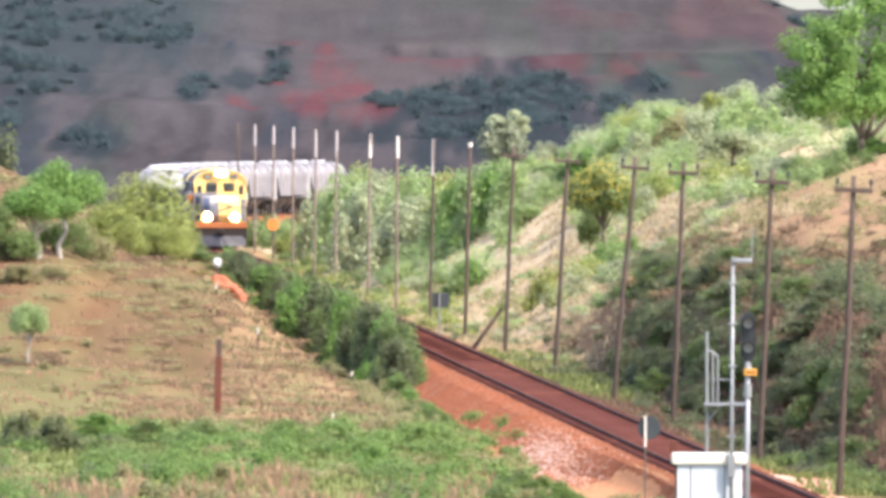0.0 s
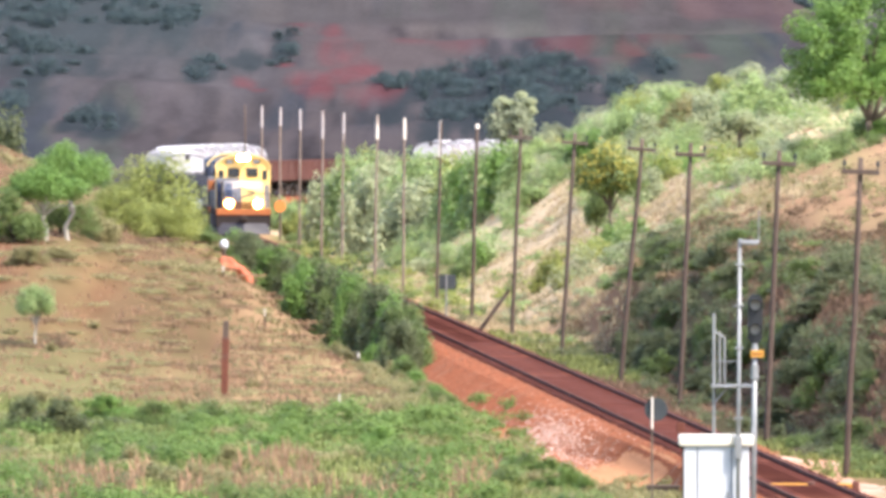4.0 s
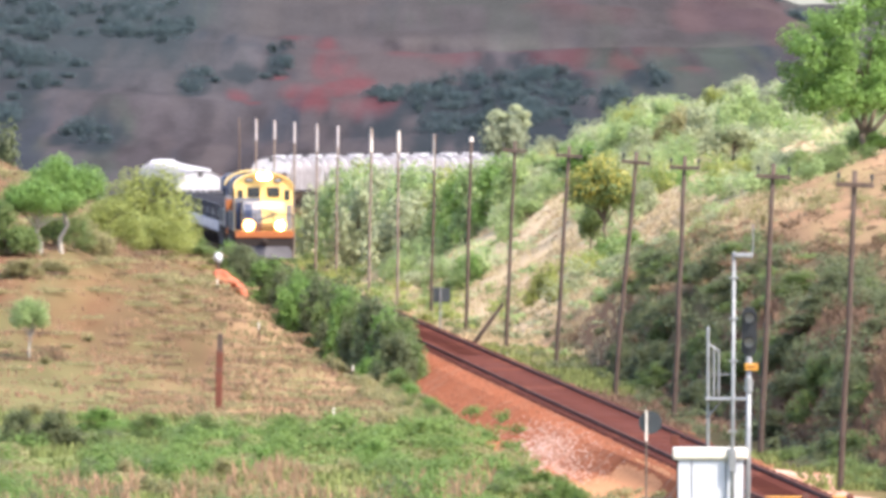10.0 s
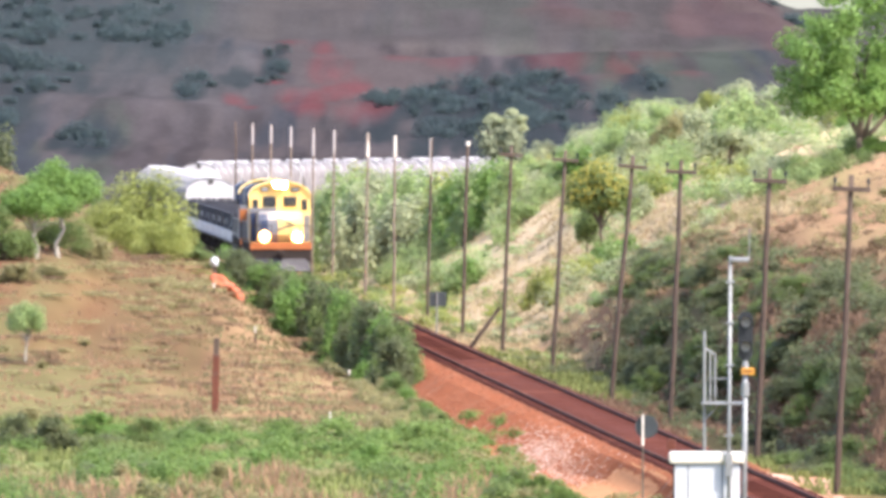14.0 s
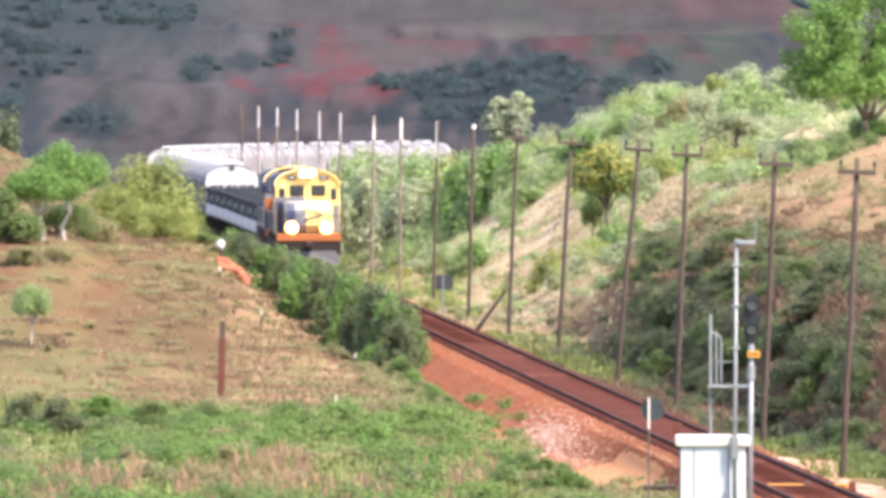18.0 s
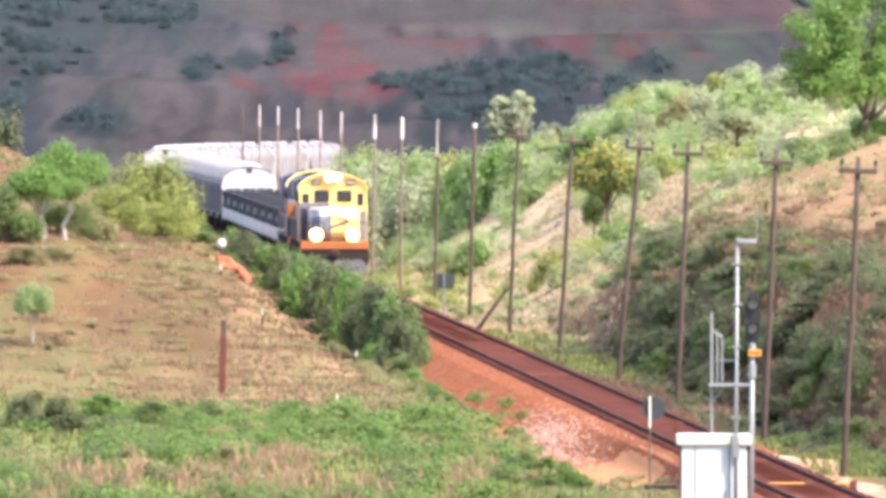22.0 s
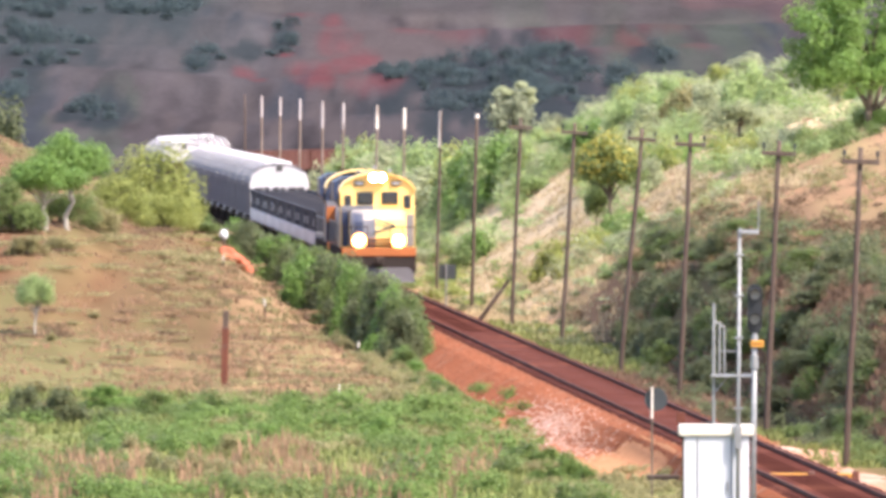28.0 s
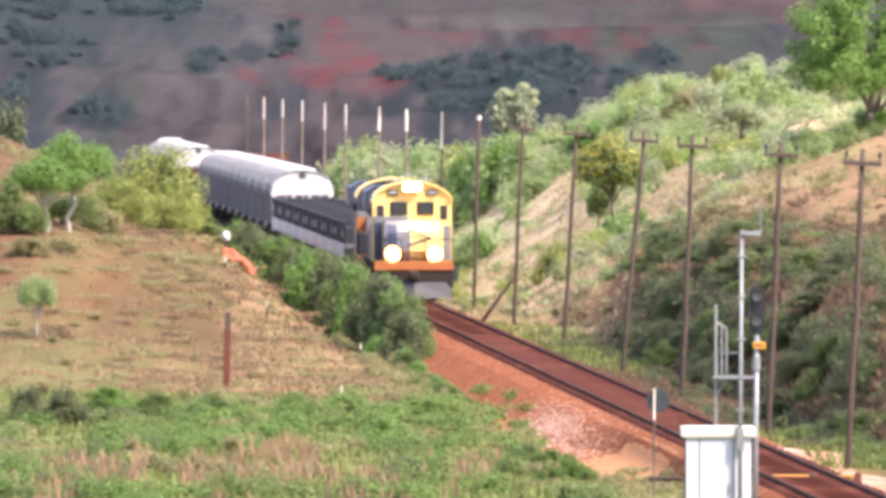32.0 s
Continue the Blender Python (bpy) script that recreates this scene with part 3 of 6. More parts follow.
def lobes_for(seed, shape):
    g = random.Random(seed)
    out = []
    if shape == "bush":            # a dome from the ground up, unit height and width
        for k in range(17):
            a, r = k * 2.4 + g.uniform(-0.5, 0.5), 0.36 * math.sqrt((k + 0.5) / 17)
            z = 0.10 + 0.64 * (1 - (r / 0.40) ** 2) * g.uniform(0.4, 1.0)
            w = g.uniform(0.13, 0.21)
            out.append((math.cos(a) * r, math.sin(a) * r, z, w, w, w * g.uniform(0.75, 1.0)))
    elif shape == "round":         # a rounded crown on a short stem
        for k in range(13):
            a, r = g.uniform(0, 6.28), g.uniform(0.05, 0.34)
            z = g.uniform(0.38, 0.86)
            w = g.uniform(0.11, 0.19)
            out.append((math.cos(a) * r, math.sin(a) * r, z, w, w, w * 0.8))
    elif shape == "spreading":     # a broad domed crown held clear of the ground
        for k in range(24):
            a, r = k * 2.4 + g.uniform(-0.5, 0.5), 0.36 * math.sqrt((k + 0.5) / 24)
            z = 0.54 + 0.28 * (1 - (r / 0.42) ** 2) * g.uniform(0.1, 1.0)
            w = g.uniform(0.12, 0.20)
            out.append((math.cos(a) * r, math.sin(a) * r, z, w, w, w * 0.8))
    else:                          # "flat": a thin, wide crown held high
        for k in range(12):
            a, r = g.uniform(0, 6.28), g.uniform(0.1, 0.40)
            z = g.uniform(0.70, 0.92)
            w = g.uniform(0.10, 0.17)
            out.append((math.cos(a) * r, math.sin(a) * r, z, w, w, w * 0.28))
    top = max(q[2] + q[5] for q in out)
    wide = 2 * max(math.hypot(q[0], q[1]) + q[3] for q in out)
    return [(x / wide, y / wide, z / top, rx / wide, ry / wide, rz / top) for x, y, z, rx, ry, rz in out]


KIND_OF = {"spreading": "tree", "bush": "shrub", "round": "tree", "flat": "tree"}
WORDS = {"bright": "bright green", "mid": "green", "dark": "dark green", "olive": "olive green", "yellow": "yellow-green", "grey": "grey-green",
         "pale": "pale green", "tree": "fresh green", "meadow": "lush green"}


def plant(shape, tint, seed, x, y, width, height, turn=0.0, sink=0.05, words="", group=""):
    """A shrub or small tree on the ground; alike ones share their meshes."""
    key = (shape, tint, seed)
    z = ground_at(x, y) - (sink + 0.10 * height if shape == "bush" else sink)
    m = Matrix.LocRotScale((x, y, z), Euler((0, 0, turn)), (width, width, height))
    if key in PLANTS:
        ob = copy_thing(PLANTS[key], Matrix.LocRotScale((x, y, z), Euler((0, 0, turn)), None))
        ob.matrix_basis = m
    else:
        ob = new(KIND_OF[shape])
        ob.empty_display_size = 0.3
        ob.matrix_basis = m
        lob = lobes_for(seed, shape)
        st = new("trunk", mesh_of("trunk", limbs(seed, 0.75, 0.022 if shape == "bush" else 0.028, 0.3, 7,
                                                                                start=0.12 if shape == "bush" else 0.4), BARK_PALE if shape == "spreading" and y < 600 else BARK))
        st.parent = ob
        v, f = leaf_cloud(seed, lob, *((8000, 0.016) if width > 3.1 and y < 645 else (3800, 0.026) if y < 645 else (2400, 0.031)), 0.5)
        cr = new("crown", raw_mesh("crown", v, f, LEAF[tint]))
        cr.parent = ob
        PLANTS[key] = ob
    tagged(ob, words or f"{WORDS[tint]} {'bush' if shape == 'bush' else 'small tree'} on the grassy slope beside the railway", KIND_OF[shape], group)
    return ob


def grass(name, seed, count, where, mat, height, label):
    """Tufts of bent blades, joined: nobody could count them. where(g, n) gives lateral place and range."""
    g = np.random.default_rng(seed)
    x, y, keep = where(g, count)
    x, y = x[keep], y[keep]
    n = len(x)
    z = ground_z(x, y)
    blades = 5
    X, Y, Z = (np.repeat(a, blades) for a in (x, y, z))
    k = n * blades
    h = height * g.uniform(0.45, 1.25, n).repeat(blades) * g.uniform(0.6, 1.1, k)
    a = g.uniform(0, 6.28, k)
    X = X + g.normal(0, 0.10, k)
    Y = Y + g.normal(0, 0.12, k)
    lean = h * g.uniform(0.1, 0.55, k)
    w = g.uniform(0.018, 0.045, k)
    cx, cy = np.cos(a), np.sin(a)
    v = np.stack([
        np.stack([X - w * cy, Y + w * cx, Z - 0.04], -1), np.stack([X + w * cy, Y - w * cx, Z - 0.04], -1),
        np.stack([X + w * 0.8 * cy + cx * lean * 0.35, Y - w * 0.8 * cx + cy * lean * 0.35, Z + h * 0.6], -1),
        np.stack([X - w * 0.8 * cy + cx * lean * 0.35, Y + w * 0.8 * cx + cy * lean * 0.35, Z + h * 0.6], -1),
        np.stack([X + cx * lean, Y + cy * lean, Z + h], -1)], 1).reshape(-1, 3)
    b = np.arange(k) * 5
    quads = np.stack([b, b + 1, b + 2, b + 3], 1).tolist()
    tris = np.stack([b + 3, b + 2, b + 4], 1).tolist()
    return tagged(new(name, raw_mesh(name, v.tolist(), quads + tris, mat)), label, "grass", kind="stuff")


def strip(y0, y1, u0, u1, thin=0.0, seed=21, size=6, meadow=False):
    """Scatter over a stretch of the plan, thinned out in patches."""
    def where(g, n):
        y = y0 + (y1 - y0) * g.uniform(0, 1, n)
        u = g.uniform(u0, u1, n)
        x = 20.4 - 0.0335 * y + u
        keep = (1.4 * fbm(x, y * 0.06, seed, size, 3) + g.uniform(-0.25, 0.25, n) > thin) & (np.abs(x) < 0.0275 * y)
        if meadow:
            keep = keep & (y < 515 - 45 * np.clip((1000 * x / y + 26) / 26, 0, 1) + 8 * fbm(x, y * 0.1, 33, 2))
        return x, y, keep
    return where


def build_grass():
    grass("dry_grass", 31, 3000, strip(488, 668, -24, -3.4, -0.4, 44, 2.5), DRYGRASS, 0.11, "dry straw-coloured grass on the hill slope")
    grass("straw_grass", 37, 3000, strip(500, 668, -24, -3.4, 0.1, 27, 4), DRYGRASS, 0.18, "pale straw grass on the hill slope")
    grass("brown_grass", 38, 900, strip(500, 668, -24, -3.4, 0.25, 28, 3), BROWNGRASS, 0.15, "reddish brown withered grass on the hill slope")
    grass("green_grass", 32, 6000, strip(488, 660, -24, -3.4, 0.15, 23), OLIVEGRASS, 0.15, "green grass patches among dry grass on the slope")
    grass("meadow_grass", 33, 9000, strip(366, 512, -22, -3.6, -2, 29, 5, True), GREENGRASS, 0.24, "lush green meadow grass below the slope")
    grass("meadow_straw", 34, 7000, strip(366, 512, -22, -3.6, 0.45, 24), STRAW, 0.5, "dry straw stalks standing in the meadow")
    grass("front_straw", 39, 1500, strip(366, 425, -22, -4.4, 0.25, 30, 2.2), DRYGRASS, 0.6, "tall dry straw stalks at the meadow's edge")
    grass("bank_grass", 35, 9000, strip(560, 900, 10, 28, -2, 25, 12), STRAW, 0.07, "dry grass on the cutting bank")
    grass("foot_grass", 40, 9000, strip(600, 860, 3.4, 14, -0.6, 41, 4), PALEGRASS, 0.2, "tawny grass along the foot of the hillside")
    grass("bank_face_grass", 42, 9000, strip(425, 545, 6.0, 8.2, -0.8, 43, 5), BROWNGRASS, 0.28, "brown grass hanging on the steep face of the bank")
    grass("foot_green_grass", 45, 1500, strip(552, 650, 3.2, 5.6, -0.8, 46, 4), GREENGRASS, 0.24, "green grass along the foot of the bank")
    grass("foot_brown_grass", 47, 1200, strip(446, 560, 2.2, 6.4, -0.3, 48, 4), BROWNGRASS, 0.22, "brown withered grass along the shaded foot of the bank")
    grass("bank_green_grass", 36, 1500, strip(424, 470, 3.4, 5.6, -0.6, 26, 9), GREENGRASS, 0.2, "green grass on the cutting bank")


def bearing(b, s):
    """Lateral place at range s, seen b thousandths to the side."""
    return b * s / 1000


def beside(s, u):
    return 20.4 - 0.0335 * s + u


def bare(x, s, g):
    """Patches of the hillside that stay open dry grass."""
    q = 1000 * x / s
    if 22.3 < q < 27 and s < 692:
        return True
    if 6.4 < q < 9.6 and 620 < s < 830:
        return g.random() < 0.9
    if 2.8 < q < 6.5 and 650 < s < 800:
        return g.random() < 0.88
    if 12.5 < q < 16.5 and 660 < s < 730:
        return g.random() < 0.7
    return q > 18 and s < 680 and g.random() < 0.8


def build_plants():
    g = random.Random(77)
    # hill on the near side of the track: trees, rounded shrubs and a sapling on the dry slope
    # bearing, range, width, top height, shape, tint, seed
    hill = (
        (-23.4, 577, 3.6, 6.0, "spreading", "tree", 1), (-21.9, 581, 3.4, 6.8, "spreading", "tree", 2), (-25.2, 575, 2.6, 5.4, "bush", "mid", 71),
        (-22.4, 584, 3.2, 5.0, "bush", "mid", 70), (-20.2, 588, 2.0, 4.6, "bush", "olive", 7),
        (-17.3, 620, 5.2, 6.7, "bush", "yellow", 3), (-15.8, 626, 3.2, 4.7, "bush", "yellow", 4), (-19.2, 610, 3.2, 5.3, "bush", "yellow", 5),
        (-16.4, 617, 3.4, 4.6, "bush", "yellow", 4), (-14.6, 630, 2.4, 3.5, "bush", "mid", 8),
        (-23.9, 541, 1.6, 2.4, "spreading", "bright", 6), (-25.4, 586, 2.2, 4.9, "bush", "olive", 7), (-14.2, 634, 2.2, 3.6, "bush", "mid", 8),
        (-13.4, 640, 1.8, 2.9, "bush", "mid", 72), (-25.6, 900, 3.4, 8.4, "bush", "dark", 9), (-26.9, 905, 3.0, 7.6, "bush", "dark", 10),
        (-24.4, 566, 1.8, 3.4, "bush", "olive", 73), (-22.6, 570, 1.5, 3.0, "bush", "olive", 7),
    )
    meadow = (
        (-24.6, 461, 1.5, 0.45, "bush", "dark", 9), (-22.3, 460, 1.9, 0.5, "bush", "dark", 10), (-16.5, 470, 2.0, 0.1, "bush", "mid", 71),
        (-13.6, 466, 2.2, 0.2, "bush", "mid", 8), (-8.5, 472, 1.9, 0.0, "bush", "mid", 72), (-19.5, 480, 2.4, 0.1, "bush", "tree", 71),
        (-4.0, 440, 1.8, 0.0, "bush", "tree", 72), (-10.5, 430, 2.0, 0.0, "bush", "tree", 8),
    )
    near = tuple((b, s, w, h - 0.85, "bush", t, q) for b, s, w, h, t, q in (
        (6.6, 404, 1.3, 0.85, "meadow", 71), (7.6, 401, 1.2, 0.8, "meadow", 72), (5.4, 407, 1.4, 0.8, "meadow", 8), (8.4, 398, 0.9, 0.55, "meadow", 71),
        (4.2, 410, 1.3, 0.7, "tree", 72), (6.2, 396, 1.2, 0.7, "meadow", 8)))
    for b, s, w, top, shape, tint, seed in hill + meadow + near:
        x = bearing(b, s)
        plant(shape, tint, seed, x, s, w, max(0.5, top - ground_at(x, s)), g.uniform(0, 6))
    # dark shrubs along the foot of the cut bank, hiding the track beyond
    for k in range(64):
        f = k / 63
        s = 553 + 95 * f + g.uniform(-4, 4)
        u = -2.75 - 3.6 * f ** 1.3 - abs(g.gauss(0, 0.3))
        hgt = np.interp(f, [0, 0.12, 0.25, 0.38, 0.5, 0.62, 0.75, 0.88, 1], [2.2, 3.3, 3.9, 3.5, 3.1, 2.7, 2.5, 2.2, 1.7]) * g.uniform(0.84, 1.06)
        plant("bush", ("dark", "dark", "mid", "dark", "mid", "dark", "tree")[k % 7], 11 + k % 4, beside(s, u), s, g.uniform(1.5, 2.5), hgt, g.uniform(0, 6))
    for k in range(26):
        f = k / 25
        s = 470 + 88 * f + g.uniform(-3, 3)
        plant("bush", ("mid", "tree", "olive", "mid")[k % 4], 15 + k % 3, beside(s, -3.3 - abs(g.gauss(0, 0.35))), s, g.uniform(0.9, 1.7),
              (0.4 + 0.7 * f ** 1.6) * g.uniform(0.7, 1.15), g.uniform(0, 6))
    for k in range(24):
        s = g.uniform(1000, 1090)
        x = beside(s, g.uniform(5.0, 12))
        plant("bush", ("yellow", "bright", "bright")[k % 3], 31 + k % 4, x, s, g.uniform(2.4, 3.8), g.uniform(3.1, 4.6) * (1 if x / s > -0.0073 else 0.6), g.uniform(0, 6))
    for k in range(12):
        s = 1226 + g.uniform(-8, 8)
        x = bearing(-12.6 + 0.62 * k, s)
        plant("bush", ("mid", "dark")[k % 2], 31 + k % 2, x, s, g.uniform(1.6, 2.4), max(0.8, g.uniform(0.4, 0.8) - ground_at(x, s)), g.uniform(0, 6))
    # far bank: dark leaves painting shade low down, bright bushes and small trees above
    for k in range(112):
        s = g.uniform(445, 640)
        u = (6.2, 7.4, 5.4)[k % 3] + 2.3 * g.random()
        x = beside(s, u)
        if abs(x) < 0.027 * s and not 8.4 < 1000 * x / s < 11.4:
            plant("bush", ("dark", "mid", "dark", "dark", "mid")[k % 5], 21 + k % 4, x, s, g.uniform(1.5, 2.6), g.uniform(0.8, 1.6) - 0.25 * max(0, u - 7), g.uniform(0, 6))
    # bearing, range, width, top height of tall bushes on the crest
    for b, s, w, top, tint in ((17.9, 760, 3.4, 9.5, "bright"), (15.8, 772, 3.0, 8.8, "pale"), (19.6, 745, 2.6, 9.0, "bright"), (12.6, 800, 3.2, 8.4, "bright"),
                               (14.2, 790, 2.6, 8.5, "olive"), (10.9, 812, 2.8, 7.9, "bright")):
        x = bearing(b, s)
        plant("bush", tint, 26, x, s, w, max(1.2, top - ground_at(x, s)), g.uniform(0, 6))
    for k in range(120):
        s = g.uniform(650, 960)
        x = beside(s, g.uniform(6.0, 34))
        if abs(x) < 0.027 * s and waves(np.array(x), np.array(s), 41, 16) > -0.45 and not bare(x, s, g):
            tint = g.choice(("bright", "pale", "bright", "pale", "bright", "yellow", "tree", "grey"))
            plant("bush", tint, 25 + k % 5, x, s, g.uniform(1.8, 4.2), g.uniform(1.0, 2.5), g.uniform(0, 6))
    for b, s, w, h, tint in ((10.4, 693, 2.2, 1.7, "tree"), (9.3, 695, 1.8, 1.3, "bright"), (11.6, 692, 1.6, 1.2, "tree"), (25.6, 682, 2.6, 1.1, "bright"), (24.6, 684, 1.6, 0.8, "bright"), (22.0, 686, 2.2, 0.9, "olive"), (20.6, 690, 2.4, 1.2, "pale"), (26.3, 676, 2.0, 0.9, "tree")):
        plant("bush", tint, 26, bearing(b, s), s, w, h, g.uniform(0, 6))
    # thicket behind the far poles
    for b, s, w, top, tint in ((0.5, 846, 3.0, 5.0, "bright"), (1.5, 842, 3.4, 5.8, "tree"), (2.5, 838, 3.6, 6.2, "bright"), (3.5, 832, 3.2, 6.3, "tree"), (4.6, 828, 3.0, 6.2, "bright")):
        x = bearing(b, s)
        plant("bush", tint, 33, x, s, w, max(1.2, top - ground_at(x, s)), g.uniform(0, 6))
    for k in range(34):
        s = g.uniform(830, 1010)
        x = beside(s, g.uniform(4.9, 15))
        z = ground_at(x, s)
        plant("bush", ("bright", "pale", "yellow", "bright")[k % 4], 31 + k % 4, x, s, g.uniform(3.4, 5.6), max(1.5, g.uniform(4.1, 5.9) - z) * (1 if x / s > -0.0073 else 0.42), g.uniform(0, 6))


def scrub(name, tint, seed, spots, leaves, size, label):
    """Low tufts of leaves, joined. spots: x, y, width, height."""
    allv, allf, o = [], [], 0
    for k, (x, y, w, h) in enumerate(spots):
        z = surface_at(x, y)
        g = random.Random(seed + k)
        lob = [(x + g.uniform(-0.3, 0.3) * w, y + g.uniform(-0.3, 0.3) * w, z + g.uniform(0.1, 0.55) * h, w * g.uniform(0.14, 0.26), w * g.uniform(0.14, 0.26),
                h * g.uniform(0.25, 0.45)) for q in range(6)]
        v, f = leaf_cloud(seed + k, lob, leaves, size, 0.9)
        allv += v
        allf += [tuple(i + o for i in q) for q in f]
        o += len(v)
    tagged(new(name, raw_mesh(name, allv, allf, LEAF[tint])), label, "scrub", kind="stuff")


def stones(name, seed, count, s0, s1, u0, u1, size, mat, label, heap=False):
    """Loose stones lying on the embankment, joined; heap: gathered towards the middle of the stretch."""
    g = np.random.default_rng(seed)
    s = g.uniform(s0, s1, count) if not heap else np.clip(g.normal((s0 + s1) / 2, (s1 - s0) / 4, count), 400, 600)
    u = g.uniform(u0, u1, count) if not heap else np.clip(g.normal((u0 + u1) / 2, (u1 - u0) / 4, count), -3.6, -1.3)
    x = 20.4 - 0.0335 * s + u
    slope = bank_z(u, s)
    z = np.maximum(ground_z(x, s), slope)
    verts, faces = [], []
    for k in range(count):
        r = size * g.uniform(0.5, 1.3)
        o = len(verts)
        for q in ((1, 0, 0), (0, 1, 0), (-1, 0, 0), (0, -1, 0), (0, 0, 0.8), (0.1, 0.1, -0.6)):
            verts.append((x[k] + r * (q[0] + g.uniform(-0.3, 0.3)), s[k] + r * (q[1] + g.uniform(-0.3, 0.3)), z[k] + r * (0.2 + q[2] + g.uniform(-0.2, 0.2))))
        for i in range(4):
            faces += [(o + i, o + (i + 1) % 4, o + 4), (o + (i + 1) % 4, o + i, o + 5)]
    tagged(new(name, raw_mesh(name, verts, faces, mat)), label, "stones", kind="stuff")


def drape(name, seed, s0, s1, u0, u1, mat, label):
    """A thin uneven spread of earth lying over the embankment."""
    s, u = np.meshgrid(np.linspace(s0, s1, 40), np.linspace(u0, u1, 24))
    x = 20.4 - 0.0335 * s + u
    base = np.maximum(ground_z(x, s), bank_z(u, s))
    a, b = np.abs(s - (s0 + s1) / 2) / (s1 - s0) * 2, np.abs(u - (u0 + u1) / 2) / (u1 - u0) * 2
    r = (a ** 4 + b ** 4) ** 0.25 + 0.32 * fbm(u, s * 0.1, seed, 0.8)
    z = base + np.where(r < 1, 0.03 * (1 - r) + 0.012, -0.1) + 0.01 * fbm(u, s, seed + 1, 0.5)
    cols = s.shape[1]
    i = (np.arange(s.shape[0] - 1)[:, None] * cols + np.arange(cols - 1)[None]).reshape(-1)
    me = raw_mesh(name, np.stack([x, s, z], -1).reshape(-1, 3).tolist(), np.stack([i, i + 1, i + cols + 1, i + cols], 1).tolist(), mat)
    me.shade_smooth()
    tagged(new(name, me), label, "ground", kind="stuff")


def build_stones():
    drape("sand_spread", 71, 402, 424, -6.4, -0.6, SAND, "pale sandy earth at the foot of the embankment")
    drape("gravel_shoulder", 73, 384, 448, 1.1, 4.5, PINK_GRAVEL, "pale pinkish gravel on the far shoulder of the track")
    stones("ballast_stones", 51, 7500, 395, 620, -3.2, -1.1, 0.030, RED_STONE, "reddish ballast stones strewn down the embankment")
    stones("sand_stones", 54, 350, 405, 428, -5.4, -1.2, 0.03, RED_STONE, "reddish stones strewn over the sandy earth")
    stones("far_side_stones", 52, 2500, 340, 560, 1.7, 3.4, 0.04, RED_STONE, "reddish ballast stones on the far shoulder")
    stones("pale_stone_heap", 53, 2200, 424, 474, -3.3, -1.5, 0.027, GREY_STONE, "heap of pale grey stones at the foot of the embankment", True)


